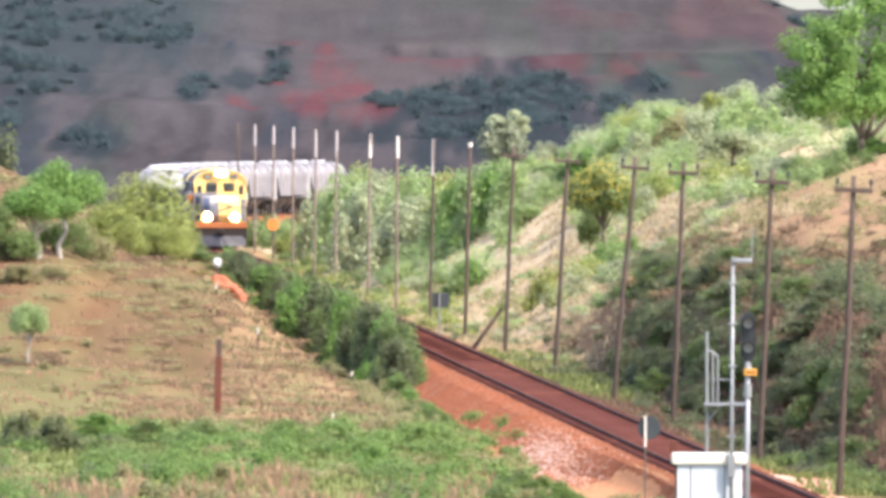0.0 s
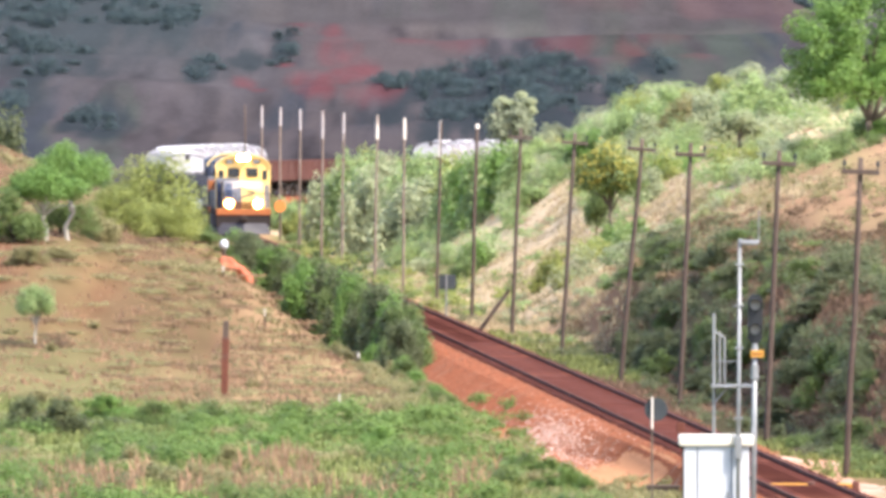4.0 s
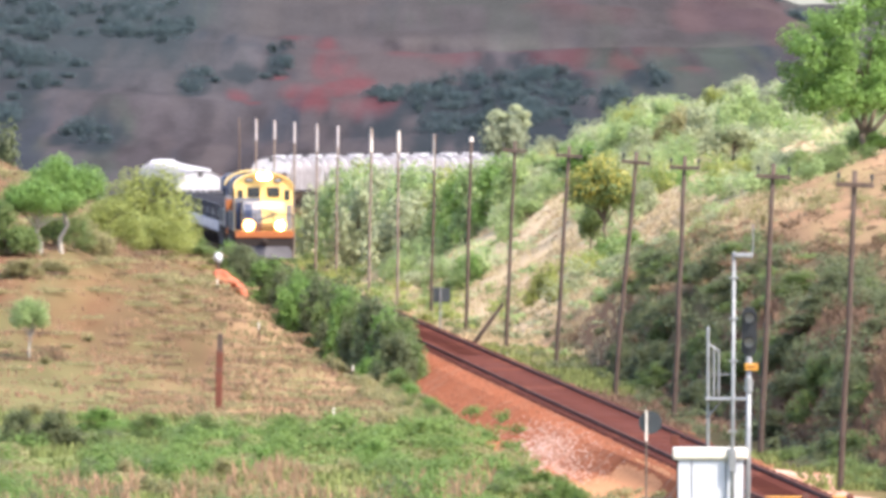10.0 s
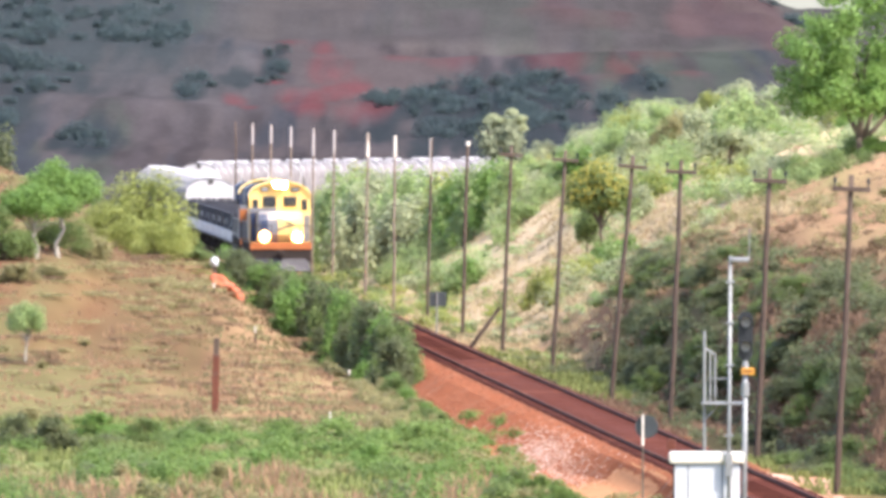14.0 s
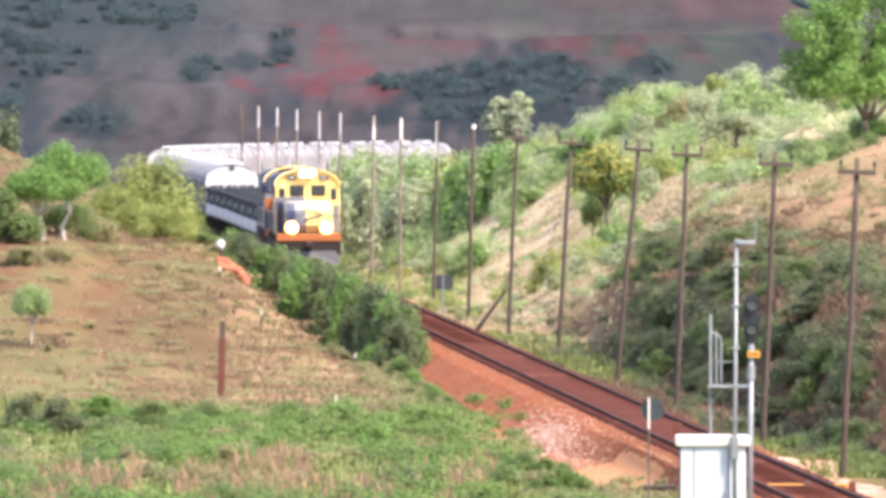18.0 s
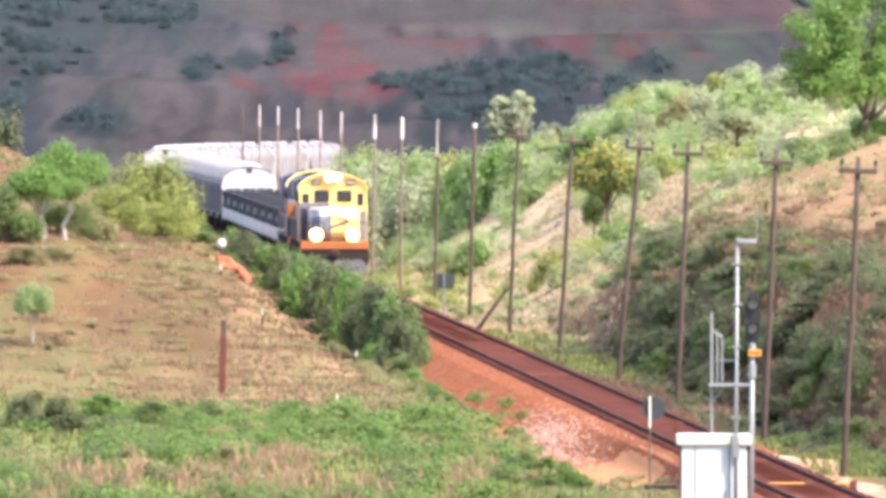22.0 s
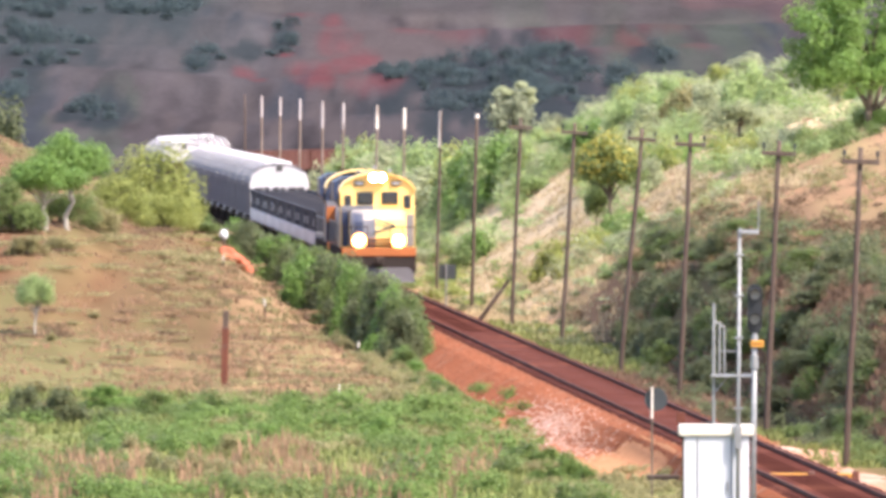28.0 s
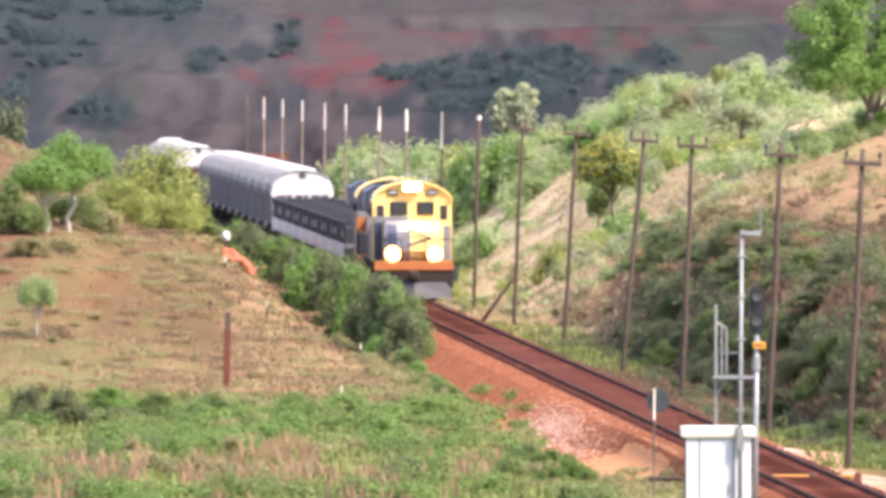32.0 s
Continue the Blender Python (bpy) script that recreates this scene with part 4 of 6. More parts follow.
def build_scrub():
    g = random.Random(31)

    def spots(n, s0, s1, b0, b1, edge, w0, w1, h0, h1):
        out = []
        while len(out) < n:
            s = g.uniform(s0, s1)
            x = g.uniform(b0, b1) * s
            if x - beside(s, 0) < edge:
                out.append((x, s, g.uniform(w0, w1), g.uniform(h0, h1)))
        return out

    scrub("slope_scrub", "olive", 1000, spots(50, 510, 645, -0.026, -0.004, -5, 1.2, 3.4, 0.06, 0.18), 420, 0.04, "olive scrub tufts over the dry slope")
    scrub("slope_straw", "straw", 2200, spots(120, 515, 640, -0.020, 0.0, -4, 1.0, 3.2, 0.08, 0.22), 420, 0.04, "mats of pale straw over the slope")
    scrub("slope_dry_scrub", "dry", 2500, spots(60, 525, 655, -0.027, -0.006, -6, 1.2, 3.4, 0.06, 0.18), 420, 0.04, "brown withered scrub on the upper slope")
    scrub("upper_slope_scrub", "olive", 2700, spots(110, 560, 645, -0.0270, -0.014, -7, 1.2, 3.0, 0.10, 0.28), 340, 0.045, "olive and brown scrub high on the slope")
    scrub("slope_weeds", "olive", 2000, spots(40, 500, 645, -0.026, -0.004, -5, 0.5, 1.2, 0.2, 0.4), 220, 0.05, "green weeds over the dry slope")
    def patchy(n, seed, size, level, s0, s1, w0, w1, h0, h1):
        out = []
        while len(out) < n:
            s = g.uniform(s0, s1)
            x = g.uniform(-0.027, 0.012) * s
            if s < 515 - 40 * min(1, max(0, (1000 * x / s + 26) / 26)) and x - beside(s, 0) < -4.4 and float(fbm(x, s * 0.06, seed, size, 2)) + g.uniform(-0.15, 0.15) > level:
                out.append((x, s, g.uniform(w0, w1), g.uniform(h0, h1)))
        return out

    scrub("meadow_weeds", "meadow", 3000, patchy(120, 61, 3.0, 0.0, 368, 505, 1.2, 3.4, 0.4, 1.0), 560, 0.06, "bright green weeds crowding the meadow")
    scrub("meadow_pale_weeds", "olive", 3500, patchy(60, 62, 3.0, 0.1, 368, 508, 1.0, 3.0, 0.3, 0.8), 600, 0.05, "yellowish weeds in the meadow")
    scrub("meadow_scrub", "mid", 4000, patchy(40, 63, 2.0, 0.15, 372, 490, 1.0, 2.4, 0.4, 1.0), 600, 0.05, "green scrub in the meadow")
    scrub("meadow_dark_scrub", "dark", 4500, patchy(26, 64, 2.0, 0.15, 372, 480, 1.0, 2.2, 0.3, 0.8), 600, 0.05, "dark green scrub in the meadow")
    # dark leaves again for the bank's shade
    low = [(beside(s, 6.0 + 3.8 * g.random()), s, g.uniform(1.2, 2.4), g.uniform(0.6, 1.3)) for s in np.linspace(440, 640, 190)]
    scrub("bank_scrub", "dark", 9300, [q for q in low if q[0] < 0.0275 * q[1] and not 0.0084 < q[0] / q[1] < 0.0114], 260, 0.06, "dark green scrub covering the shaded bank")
    dull = [(beside(s, 5.8 + 4.8 * g.random()), s, g.uniform(0.9, 2.0), g.uniform(0.4, 0.9)) for s in np.linspace(445, 640, 130)]
    scrub("bank_withered_scrub", "dry", 9500, [q for q in dull if q[0] < 0.0275 * q[1] and not 0.0084 < q[0] / q[1] < 0.0114], 200, 0.06, "brown withered scrub on the shaded bank")
    tan = [(beside(s, g.uniform(8.5, 15)), s, g.uniform(0.8, 1.8), g.uniform(0.3, 0.8)) for s in np.linspace(440, 690, 130)]
    lip = [(beside(s, g.uniform(7.6, 10.5)), s, g.uniform(0.9, 2.2), g.uniform(0.25, 0.6)) for s in np.linspace(520, 660, 90)]
    scrub("bank_lip_scrub", "mid", 9600, lip[0::2], 260, 0.05, "green scrub along the lip of the bank")
    scrub("bank_lip_straw", "straw", 9650, lip[1::2], 260, 0.05, "dry straw along the lip of the bank")
    crest = [(bearing(g.uniform(19.5, 26), s), s, g.uniform(1.4, 2.6), g.uniform(0.7, 1.3)) for s in np.linspace(640, 684, 18)]
    scrub("crest_scrub", "mid", 9800, crest, 500, 0.07, "green scrub along the crest of the tan slope")
    brown = [(beside(s, g.uniform(8.6, 12)), s, g.uniform(1.0, 2.4), g.uniform(0.2, 0.5)) for s in np.linspace(440, 640, 60)]
    scrub("bank_brown_tufts", "dry", 9850, [q for q in brown if q[0] < 0.0275 * q[1]], 260, 0.05, "brown withered tufts on the tan slope")
    scrub("bank_tufts", "olive", 9700, [q for q in tan if q[0] < 0.0275 * q[1]], 180, 0.06, "olive tufts on the dry upper bank")
    foot = [(beside(s, g.uniform(4.4, 12)), s, g.uniform(0.8, 2.2), g.uniform(0.2, 0.6)) for s in np.linspace(618, 860, 150)]
    scrub("hillside_tufts", "pale", 9900, foot[0::3], 150, 0.07, "pale green tufts on the lower hillside")
    scrub("hillside_green_tufts", "bright", 10300, foot[2::3], 150, 0.07, "fresh green tufts on the lower hillside")
    verge = [(beside(s, g.uniform(3.3, 7.5)), s, g.uniform(1.2, 2.4), g.uniform(0.35, 0.9)) for s in np.linspace(700, 1010, 120)]
    scrub("verge_scrub", "yellow", 10600, verge[0::2], 220, 0.075, "yellow-green scrub along the far verge of the track")
    scrub("verge_green_scrub", "mid", 10800, verge[1::2], 220, 0.075, "green scrub along the far verge of the track")
    hill = []
    while len(hill) < 220:
        s, u = g.uniform(625, 950), g.uniform(5.5, 32)
        if abs(beside(s, u)) < 0.027 * s and float(waves(np.array(beside(s, u)), np.array(s), 41, 16)) > -0.5 and not bare(beside(s, u), s, g):
            hill.append((beside(s, u), s, g.uniform(1.2, 3.0), g.uniform(0.7, 1.7)))
    rest = []
    while len(rest) < 150:
        s, u = g.uniform(650, 960), g.uniform(6, 34)
        if abs(beside(s, u)) < 0.027 * s and float(waves(np.array(beside(s, u)), np.array(s), 41, 16)) > -0.45 and not bare(beside(s, u), s, g):
            rest.append((beside(s, u), s, g.uniform(2.0, 4.4), g.uniform(1.0, 2.4)))
    for q, tint in enumerate(("bright", "pale", "tree", "yellow")):
        scrub("hillside_bushes", tint, 12000 + 1000 * q, rest[(0, 60, 112, 128)[q]:(60, 112, 128, 150)[q]], 900, 0.08, f"{WORDS[tint]} bushes crowding the sunlit hillside")
    scrub("hillside_scrub", "bright", 6000, hill[:80], 420, 0.075, "bright green scrub covering the sunlit hillside")
    scrub("hillside_brush", "pale", 7000, hill[80:180], 380, 0.075, "pale green brush covering the sunlit hillside")
    scrub("hillside_dry_brush", "olive", 8000, hill[180:220], 380, 0.075, "olive dry brush covering the sunlit hillside")
    scrub("bank_foot_weeds", "dark", 9000, [(beside(s, g.uniform(3.6, 6.6)), s, g.uniform(0.8, 1.8), g.uniform(0.3, 0.7)) for s in np.linspace(440, 690, 70)],
          200, 0.05, "green weeds along the foot of the bank")
    scrub("embankment_weeds", "meadow", 5600, [(beside(s, g.uniform(-3.5, -2.5)), s, g.uniform(0.5, 1.1), g.uniform(0.25, 0.5)) for s in (428, 436, 441, 452, 460, 467, 481, 488, 502, 519, 530)] + [(beside(s, u), s, w, 0.45) for s, u, w in ((470, -2.3, 1.3), (476, -2.7, 1.5), (484, -2.2, 0.9), (462, -2.8, 1.2), (498, -2.5, 1.2), (452, -2.9, 1.0))],
          200, 0.05, "green weeds creeping up the embankment")
    scrub("shoulder_weeds", "mid", 9050, [(beside(s, g.uniform(4.2, 6.8)), s, g.uniform(0.7, 1.5), g.uniform(0.25, 0.6)) for s in np.linspace(424, 466, 46)],
          240, 0.05, "green weeds beside the gravel shoulder")
    front = [(beside(s, g.uniform(-5.0, -1.5)), s, g.uniform(0.7, 1.6), g.uniform(0.2, 0.45)) for s in np.linspace(376, 408, 44)]
    scrub("front_weeds", "olive", 5300, front, 240, 0.05, "dry olive weeds at the foot of the embankment")
    scrub("edge_weeds", "olive", 5000, [(beside(s, g.uniform(-5.0, -3.6)), s, g.uniform(0.7, 1.6), g.uniform(0.3, 0.7)) for s in np.linspace(425, 575, 60)],
          300, 0.05, "green weeds along the foot of the embankment")


def build_far_woods():
    """Woods on the long hill, beyond counting."""
    verts, faces = [], []
    g = random.Random(12)
    k = 0
    for b, s, w, dpt in WOODS:
        for j in range(int(3 + w * dpt / 17)):
            a, r = g.uniform(0, 6.28), 1.25 * g.uniform(0, 1) ** 0.6
            x, y = bearing(b, s) + w * r * math.cos(a), s + dpt * r * math.sin(a)
            z = ground_at(x, y)
            hgt, wid = g.uniform(1.6, 3.4) * (1.2 - 0.6 * r), g.uniform(2.4, 4.6) * (1.1 - 0.4 * r)
            v, f = leaf_cloud(600 + k, [(x + wid * g.uniform(-0.35, 0.35), y + wid * g.uniform(-0.3, 0.3), z + hgt * g.uniform(0.2, 0.7), wid * 0.3, wid * 0.3,
                                         hgt * 0.34) for q in range(9)], 330, 0.14, 1.2)
            o = len(verts)
            verts += v
            faces += [tuple(i + o for i in q) for q in f]
            k += 1
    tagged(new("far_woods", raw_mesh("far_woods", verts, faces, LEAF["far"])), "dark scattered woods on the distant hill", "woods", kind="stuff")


# ---- train ----
LOCO_YELLOW = material("loco_yellow", (0.70, 0.49, 0.17), 0.4, vary=0.10, grain=2, bump=0.05, stain=((0.45, 0.30, 0.10), 1.2, 0.62))
LOCO_GREY = material("loco_grey", (0.135, 0.135, 0.150), 0.45, vary=0.12, grain=2, bump=0.05, stain=((0.155, 0.145, 0.140), 1.0, 0.6))
LOCO_BLUE = material("loco_dark_blue", (0.022, 0.034, 0.071), 0.45, vary=0.2, grain=2, bump=0.05, stain=((0.045, 0.038, 0.038), 1.1, 0.6))
LOCO_ORANGE = material("loco_orange", (0.300, 0.098, 0.030), 0.5, vary=0.15, grain=2, bump=0.05)
PLOUGH = material("plough_grey", (0.046, 0.044, 0.052), 0.6, vary=0.25, grain=3)
UNDER = material("grimy_underframe", (0.034, 0.028, 0.026), 0.95, spec=0.02, vary=0.3, grain=5)
STEEL = material("worn_wheel_steel", (0.120, 0.098, 0.083), 0.5, 0.6, vary=0.25, grain=5)
CABGLASS = material("cab_glass", (0.03, 0.035, 0.04), 0.08, vary=0.05, bump=0, spec=0.7)
BEAM = lamp_glass("headlight_beam", (1.0, 0.80, 0.50), 260.0)
# orange glowing rings that imitate the glare round the lit lamps
LAMP_GLARE = lamp_glass("lamp_glare", (1.0, 0.42, 0.12), 2.2)
HOPPER_SIDE = material("hopper_grey", (0.195, 0.185, 0.195), 0.9, 0.0, spec=0.04, vary=0.3, grain=1.6, bump=0.15, stain=((0.14, 0.128, 0.134), 0.9, 0.50))
HOPPER_TOP = material("hopper_pale_roof", (0.155, 0.146, 0.152), 0.7, spec=0.1, metal=0.0, vary=0.35, grain=1.2, bump=0.15, stain=((0.095, 0.084, 0.088), 0.7, 0.47))
GONDOLA_PALE = material("gondola_dark_grey", (0.040, 0.042, 0.052), 0.9, 0.0, spec=0.04, vary=0.2, grain=1.5, bump=0.15, stain=((0.085, 0.078, 0.08), 0.9, 0.56))
HOPPER_END = material("hopper_white_end", (0.42, 0.41, 0.42), 0.45, 0.05, vary=0.12, grain=1.5, bump=0.1, stain=((0.34, 0.32, 0.31), 1.0, 0.58))
ROOF_WALK = material("dark_roof_walk", (0.075, 0.07, 0.068), 0.6, 0.2, vary=0.3, grain=3)
GONDOLA_WHITE = material("gondola_pale_grey", (0.46, 0.46, 0.48), 0.5, 0.1, vary=0.2, grain=2, bump=0.15, stain=((0.30, 0.27, 0.26), 1.1, 0.55))
SILL_GREY = material("sill_grey", (0.42, 0.42, 0.45), 0.9, 0.0, spec=0.04, vary=0.3, grain=2, bump=0.15, stain=((0.20, 0.19, 0.20), 1.3, 0.56))
GONDOLA_RED = material("gondola_red_oxide", (0.071, 0.032, 0.027), 0.9, 0.0, spec=0.04, vary=0.25, grain=1.5, bump=0.2, stain=((0.090, 0.053, 0.045), 0.7, 0.55))


def plain(name, me, parent, m=Matrix(), label=""):
    ob = new(name, me)
    ob.parent = parent
    ob.matrix_basis = m
    if label:
        ob["label"] = label
    return ob


def bogie(parent, y, axles, base, radius, meshes):
    """One bogie: side frames as one piece, each wheelset with its wheels."""
    half = base * (axles - 1) / 2
    key = ("frame", axles, base)
    if key not in meshes:
        bm = bmesh.new()
        for x in (-1.12, 1.12):
            box(x - 0.07, x + 0.07, -half - 0.35, half + 0.35, radius + 0.02, radius + 0.28, 0.03, bm)
            for k in range(axles):
                box(x - 0.11, x + 0.11, k * base - half - 0.16, k * base - half + 0.16, radius - 0.16, radius + 0.16, 0.03, bm)
            for k in range(axles - 1):
                yy = (k + 0.5) * base - half
                for q in (-0.18, 0, 0.18):
                    tube((x, yy + q, radius - 0.1), (x, yy + q, radius + 0.2), 0.07, sides=8, bm=bm)
        box(-1.1, 1.1, -0.22, 0.22, radius + 0.05, radius + 0.35, 0.03, bm)
        meshes[key] = mesh_of("bogie_frame", bm, UNDER)
        bm = bmesh.new()
        for x in (-0.86, 0.86):
            o = 0.07 if x > 0 else -0.07
            tube((x - 0.06, 0, 0), (x + 0.06, 0, 0), radius, sides=20, bm=bm)
            tube((x - o - 0.02, 0, 0), (x - o + 0.02, 0, 0), radius + 0.03, sides=20, bm=bm)
        tube((-0.86, 0, 0), (0.86, 0, 0), 0.08, sides=10, bm=bm)
        meshes[("set", radius)] = mesh_of("wheelset", bm, STEEL)
    fr = plain("bogie", meshes[key], parent, pose(0, y, 0))
    for k in range(axles):
        plain("wheelset", meshes[("set", radius)], fr, pose(0, k * base - half, radius))


MESHES = {}


def coupler(parent, y, way):
    bm = box(-0.12, 0.12, min(y, y + way * 0.55), max(y, y + way * 0.55), 0.86, 1.10, 0.03)
    box(-0.19, 0.19, y + way * 0.34 - 0.14, y + way * 0.34 + 0.14, 0.80, 1.16, 0.05, bm)
    part("coupler", bm, UNDER, parent)


def locomotive(words, face, lit):
    t = thing("locomotive", Matrix(), words, "locomotive", "locomotives at the head of the train")
    part("underframe", box(-1.48, 1.48, 0.75, 20.6, 1.18, 1.50, 0.04), UNDER, t)
    part("pilot", extrude_y([(-1.5, 1.50), (-1.5, 0.55), (-1.2, 0.32), (1.2, 0.32), (1.5, 0.55), (1.5, 1.50)], 0.62, 0.76), UNDER, t, "grimy dark pilot plate")
    # its orange also carries the glow of the lamps above
    part("front_sill", box(-1.5, 1.5, 0.56, 0.62, 1.18, 1.52, 0.02), LOCO_ORANGE, t, "orange front sill")
    bm = bmesh.new()
    a = [bm.verts.new(p) for p in ((-1.35, 0.66, 0.72), (0, 0.30, 0.72), (1.35, 0.66, 0.72), (-1.45, 0.52, 0.12), (0, 0.05, 0.12), (1.45, 0.52, 0.12))]
    b = [bm.verts.new(v.co + Vector((0, 0.06, 0))) for v in a]
    for i, j, k, l in ((0, 1, 4, 3), (1, 2, 5, 4)):
        bm.faces.new((a[i], a[j], a[k], a[l]))
        bm.faces.new((b[l], b[k], b[j], b[i]))
    for i, j in ((0, 1), (1, 2), (2, 5), (5, 4), (4, 3), (3, 0)):
        bm.faces.new((a[i], a[j], b[j], b[i]))
    part("plough", bm, PLOUGH, t, "dark grey steel track guard")
    for x in (-1.28, 1.28):
        for k in range(4):
            part("step", box(x - 0.22, x + 0.22, 0.70, 0.98, 0.42 + 0.27 * k, 0.46 + 0.27 * k), LOCO_GREY, t, "grey boarding step")
    # low nose with a bevelled front, and a door beside it
    for x0, x1, paint, words in ((-1.12, -0.12, LOCO_GREY, "grey side of the low nose"), (-0.12, 1.12, face, "")):
        nose = extrude_x([(1.35, 1.50), (1.28, 2.0), (1.36, 2.55), (1.85, 2.98), (2.75, 3.04), (2.75, 1.50)], x0, x1)
        bmesh.ops.bevel(nose, geom=[e for e in nose.edges if abs(e.verts[0].co.x - e.verts[1].co.x) > 0.5 or abs(e.verts[0].co.x) > 1], offset=0.08, segments=2, affect="EDGES")
        part("nose", nose, paint, t, words)
    mark = bmesh.new()
    for x0, x1, z0, z1 in ((-0.20, 0.66, 2.72, 2.44), (-0.20, 0.66, 2.16, 2.44)):
        q = [mark.verts.new(p) for p in ((x0, 1.25, z0), (x1, 1.25, z1), (x1, 1.25, z1 - 0.07), (x0, 1.25, z0 - 0.07))]
        mark.faces.new(q)
        r = [mark.verts.new(v.co + Vector((0, 0.03, 0))) for v in q]
        mark.faces.new(r[::-1])
        for i in range(4):
            mark.faces.new((q[i], q[(i + 1) % 4], r[(i + 1) % 4], r[i]))
    part("emblem", mark, LOCO_BLUE, t, "dark chevron mark on the nose")
    # cab with a rounded roof
    arc = [(1.50 * math.cos(a), 3.74 + 0.74 * math.sin(a)) for a in np.linspace(0.0, math.pi, 13)]
    cab = extrude_y([(1.50, 1.50)] + arc + [(-1.50, 1.50)], 2.7, 5.2)
    part("cab", cab, face, t)
    roofs = [(1.54 * math.cos(a), 3.77 + 0.76 * math.sin(a)) for a in np.linspace(0.0, math.pi, 13)]
    inner = [(1.49 * math.cos(a), 3.74 + 0.72 * math.sin(a)) for a in np.linspace(math.pi, 0.0, 13)]
    part("cab_roof", extrude_y(roofs + inner, 2.55, 5.25), LOCO_YELLOW, t, "yellow curved cab roof with a small visor")
    for x0, x1 in ((-0.80, -0.20), (0.20, 0.80)):
        pane = part("windscreen", box(x0, x1, 2.655, 2.69, 3.27, 3.73, 0.06), CABGLASS, t)
        rim = bmesh.new()
        box(x0 - 0.03, x1 + 0.03, 2.66, 2.70, 3.73, 3.76, 0, rim)
        box(x0 - 0.03, x1 + 0.03, 2.66, 2.70, 3.24, 3.27, 0, rim)
        box(x0 - 0.03, x0, 2.66, 2.70, 3.27, 3.73, 0, rim)
        box(x1, x1 + 0.03, 2.66, 2.70, 3.27, 3.73, 0, rim)
        part("gasket", rim, BLACK, pane)
        part("wiper", tube(((x0 + x1) / 2, 2.64, 3.2), (x1 - 0.1, 2.64, 3.62), 0.012, sides=5), BLACK, pane)
    for x in (-1.2, 1.2):
        part("corner_window", box(x - 0.14, x + 0.14, 2.655, 2.69, 3.08, 3.62, 0.03), CABGLASS, t)
        part("number_board", box(x * 0.62 - 0.2, x * 0.62 + 0.2, 2.60, 2.69, 4.00, 4.20, 0.02), BLACK, t, "dark number board with a pale bar")
        part("number_bar", box(x * 0.62 - 0.14, x * 0.62 + 0.14, 2.585, 2.60, 4.07, 4.13), WHITE, t)
    part("front_door", box(-1.46, -1.16, 2.655, 2.70, 1.55, 2.95, 0.02), LOCO_BLUE, t, "dark blue front cab door")
    if not lit:
        part("front_stripe", box(-1.49, -0.2, 2.62, 2.655, 2.30, 2.98, 0.01), LOCO_ORANGE, t, "brownish orange band across the face")
    part("face_panel", box(-1.49, -0.14, 2.64, 2.70, 2.96, 3.20, 0.02), LOCO_GREY, t, "grey field below the windscreen")
    part("front_panel", box(1.16, 1.46, 2.66, 2.70, 1.55, 2.85, 0.02), LOCO_GREY, t)
    part("nose_hatch", extrude_x([(1.26, 2.02), (1.335, 2.56), (1.72, 2.90), (1.76, 2.87), (1.38, 2.54), (1.30, 2.0)], -0.98, -0.62), LOCO_BLUE, t, "dark blue door in the nose")
    for z in (1.66, 1.84):
        part("nose_bar", box(-0.95, 0.95, 1.25, 1.30, z, z + 0.05), LOCO_ORANGE, t, "thin orange stripe low on the nose")
    for sx in (-1, 1):
        part("side_panel", box(min(sx * 1.5, sx * 1.515), max(sx * 1.5, sx * 1.515), 2.75, 5.15, 1.52, 2.95), LOCO_GREY, t, "grey lower cab side")
        for y0 in (3.0, 4.0):
            part("side_window", box(min(sx * 1.5, sx * 1.53), max(sx * 1.5, sx * 1.53), y0, y0 + 0.8, 3.10, 3.72, 0.01), CABGLASS, t)
        part("mirror", box(sx * 1.56 - 0.05, sx * 1.56 + 0.05, 2.95, 2.99, 3.2, 3.55, 0.01), BLACK, t)
        part("handrail", tube((sx * 1.46, 5.4, 2.45), (sx * 1.46, 20.3, 2.45), 0.022, sides=6), GALV, t)
        for k in range(8):
            part("stanchion", tube((sx * 1.46, 5.5 + 2.1 * k, 1.5), (sx * 1.46, 5.5 + 2.1 * k, 2.45), 0.02, sides=6), GALV, t)
        part("front_rail", tube((sx * 0.45, 0.80, 2.35), (sx * 1.45, 0.80, 2.35), 0.022, sides=6), UNDER, t)
        for x in (0.45, 0.95, 1.45):
            part("front_stanchion", tube((sx * x, 0.80, 1.5), (sx * x, 0.80, 2.35), 0.02, sides=6), UNDER, t)
    # engine hood
    hood = extrude_y([(-0.98, 1.5), (-0.98, 3.75), (-0.72, 4.12), (0.72, 4.12), (0.98, 3.75), (0.98, 1.5)], 5.2, 15.4)
    part("hood", hood, LOCO_BLUE, t, "dark blue engine hood")
    rad = extrude_y([(-1.02, 1.5), (-1.02, 3.0), (-1.42, 3.35), (-1.42, 4.05), (-1.0, 4.28), (1.0, 4.28), (1.42, 4.05), (1.42, 3.35), (1.02, 3.0), (1.02, 1.5)],
                    15.4, 20.2)
    part("radiator_housing", rad, LOCO_BLUE, t)
    part("stripe", box(-1.0, -0.985, 5.3, 15.3, 2.2, 2.75), LOCO_ORANGE, t, "orange stripe along the hood")
    part("stripe", box(0.985, 1.0, 5.3, 15.3, 2.2, 2.75), LOCO_ORANGE, t, "orange stripe along the hood")
    door = MESHES.setdefault("hood_door", mesh_of("hood_door", box(-0.012, 0.012, -0.42, 0.42, -0.55, 0.55, 0.008), LOCO_BLUE))
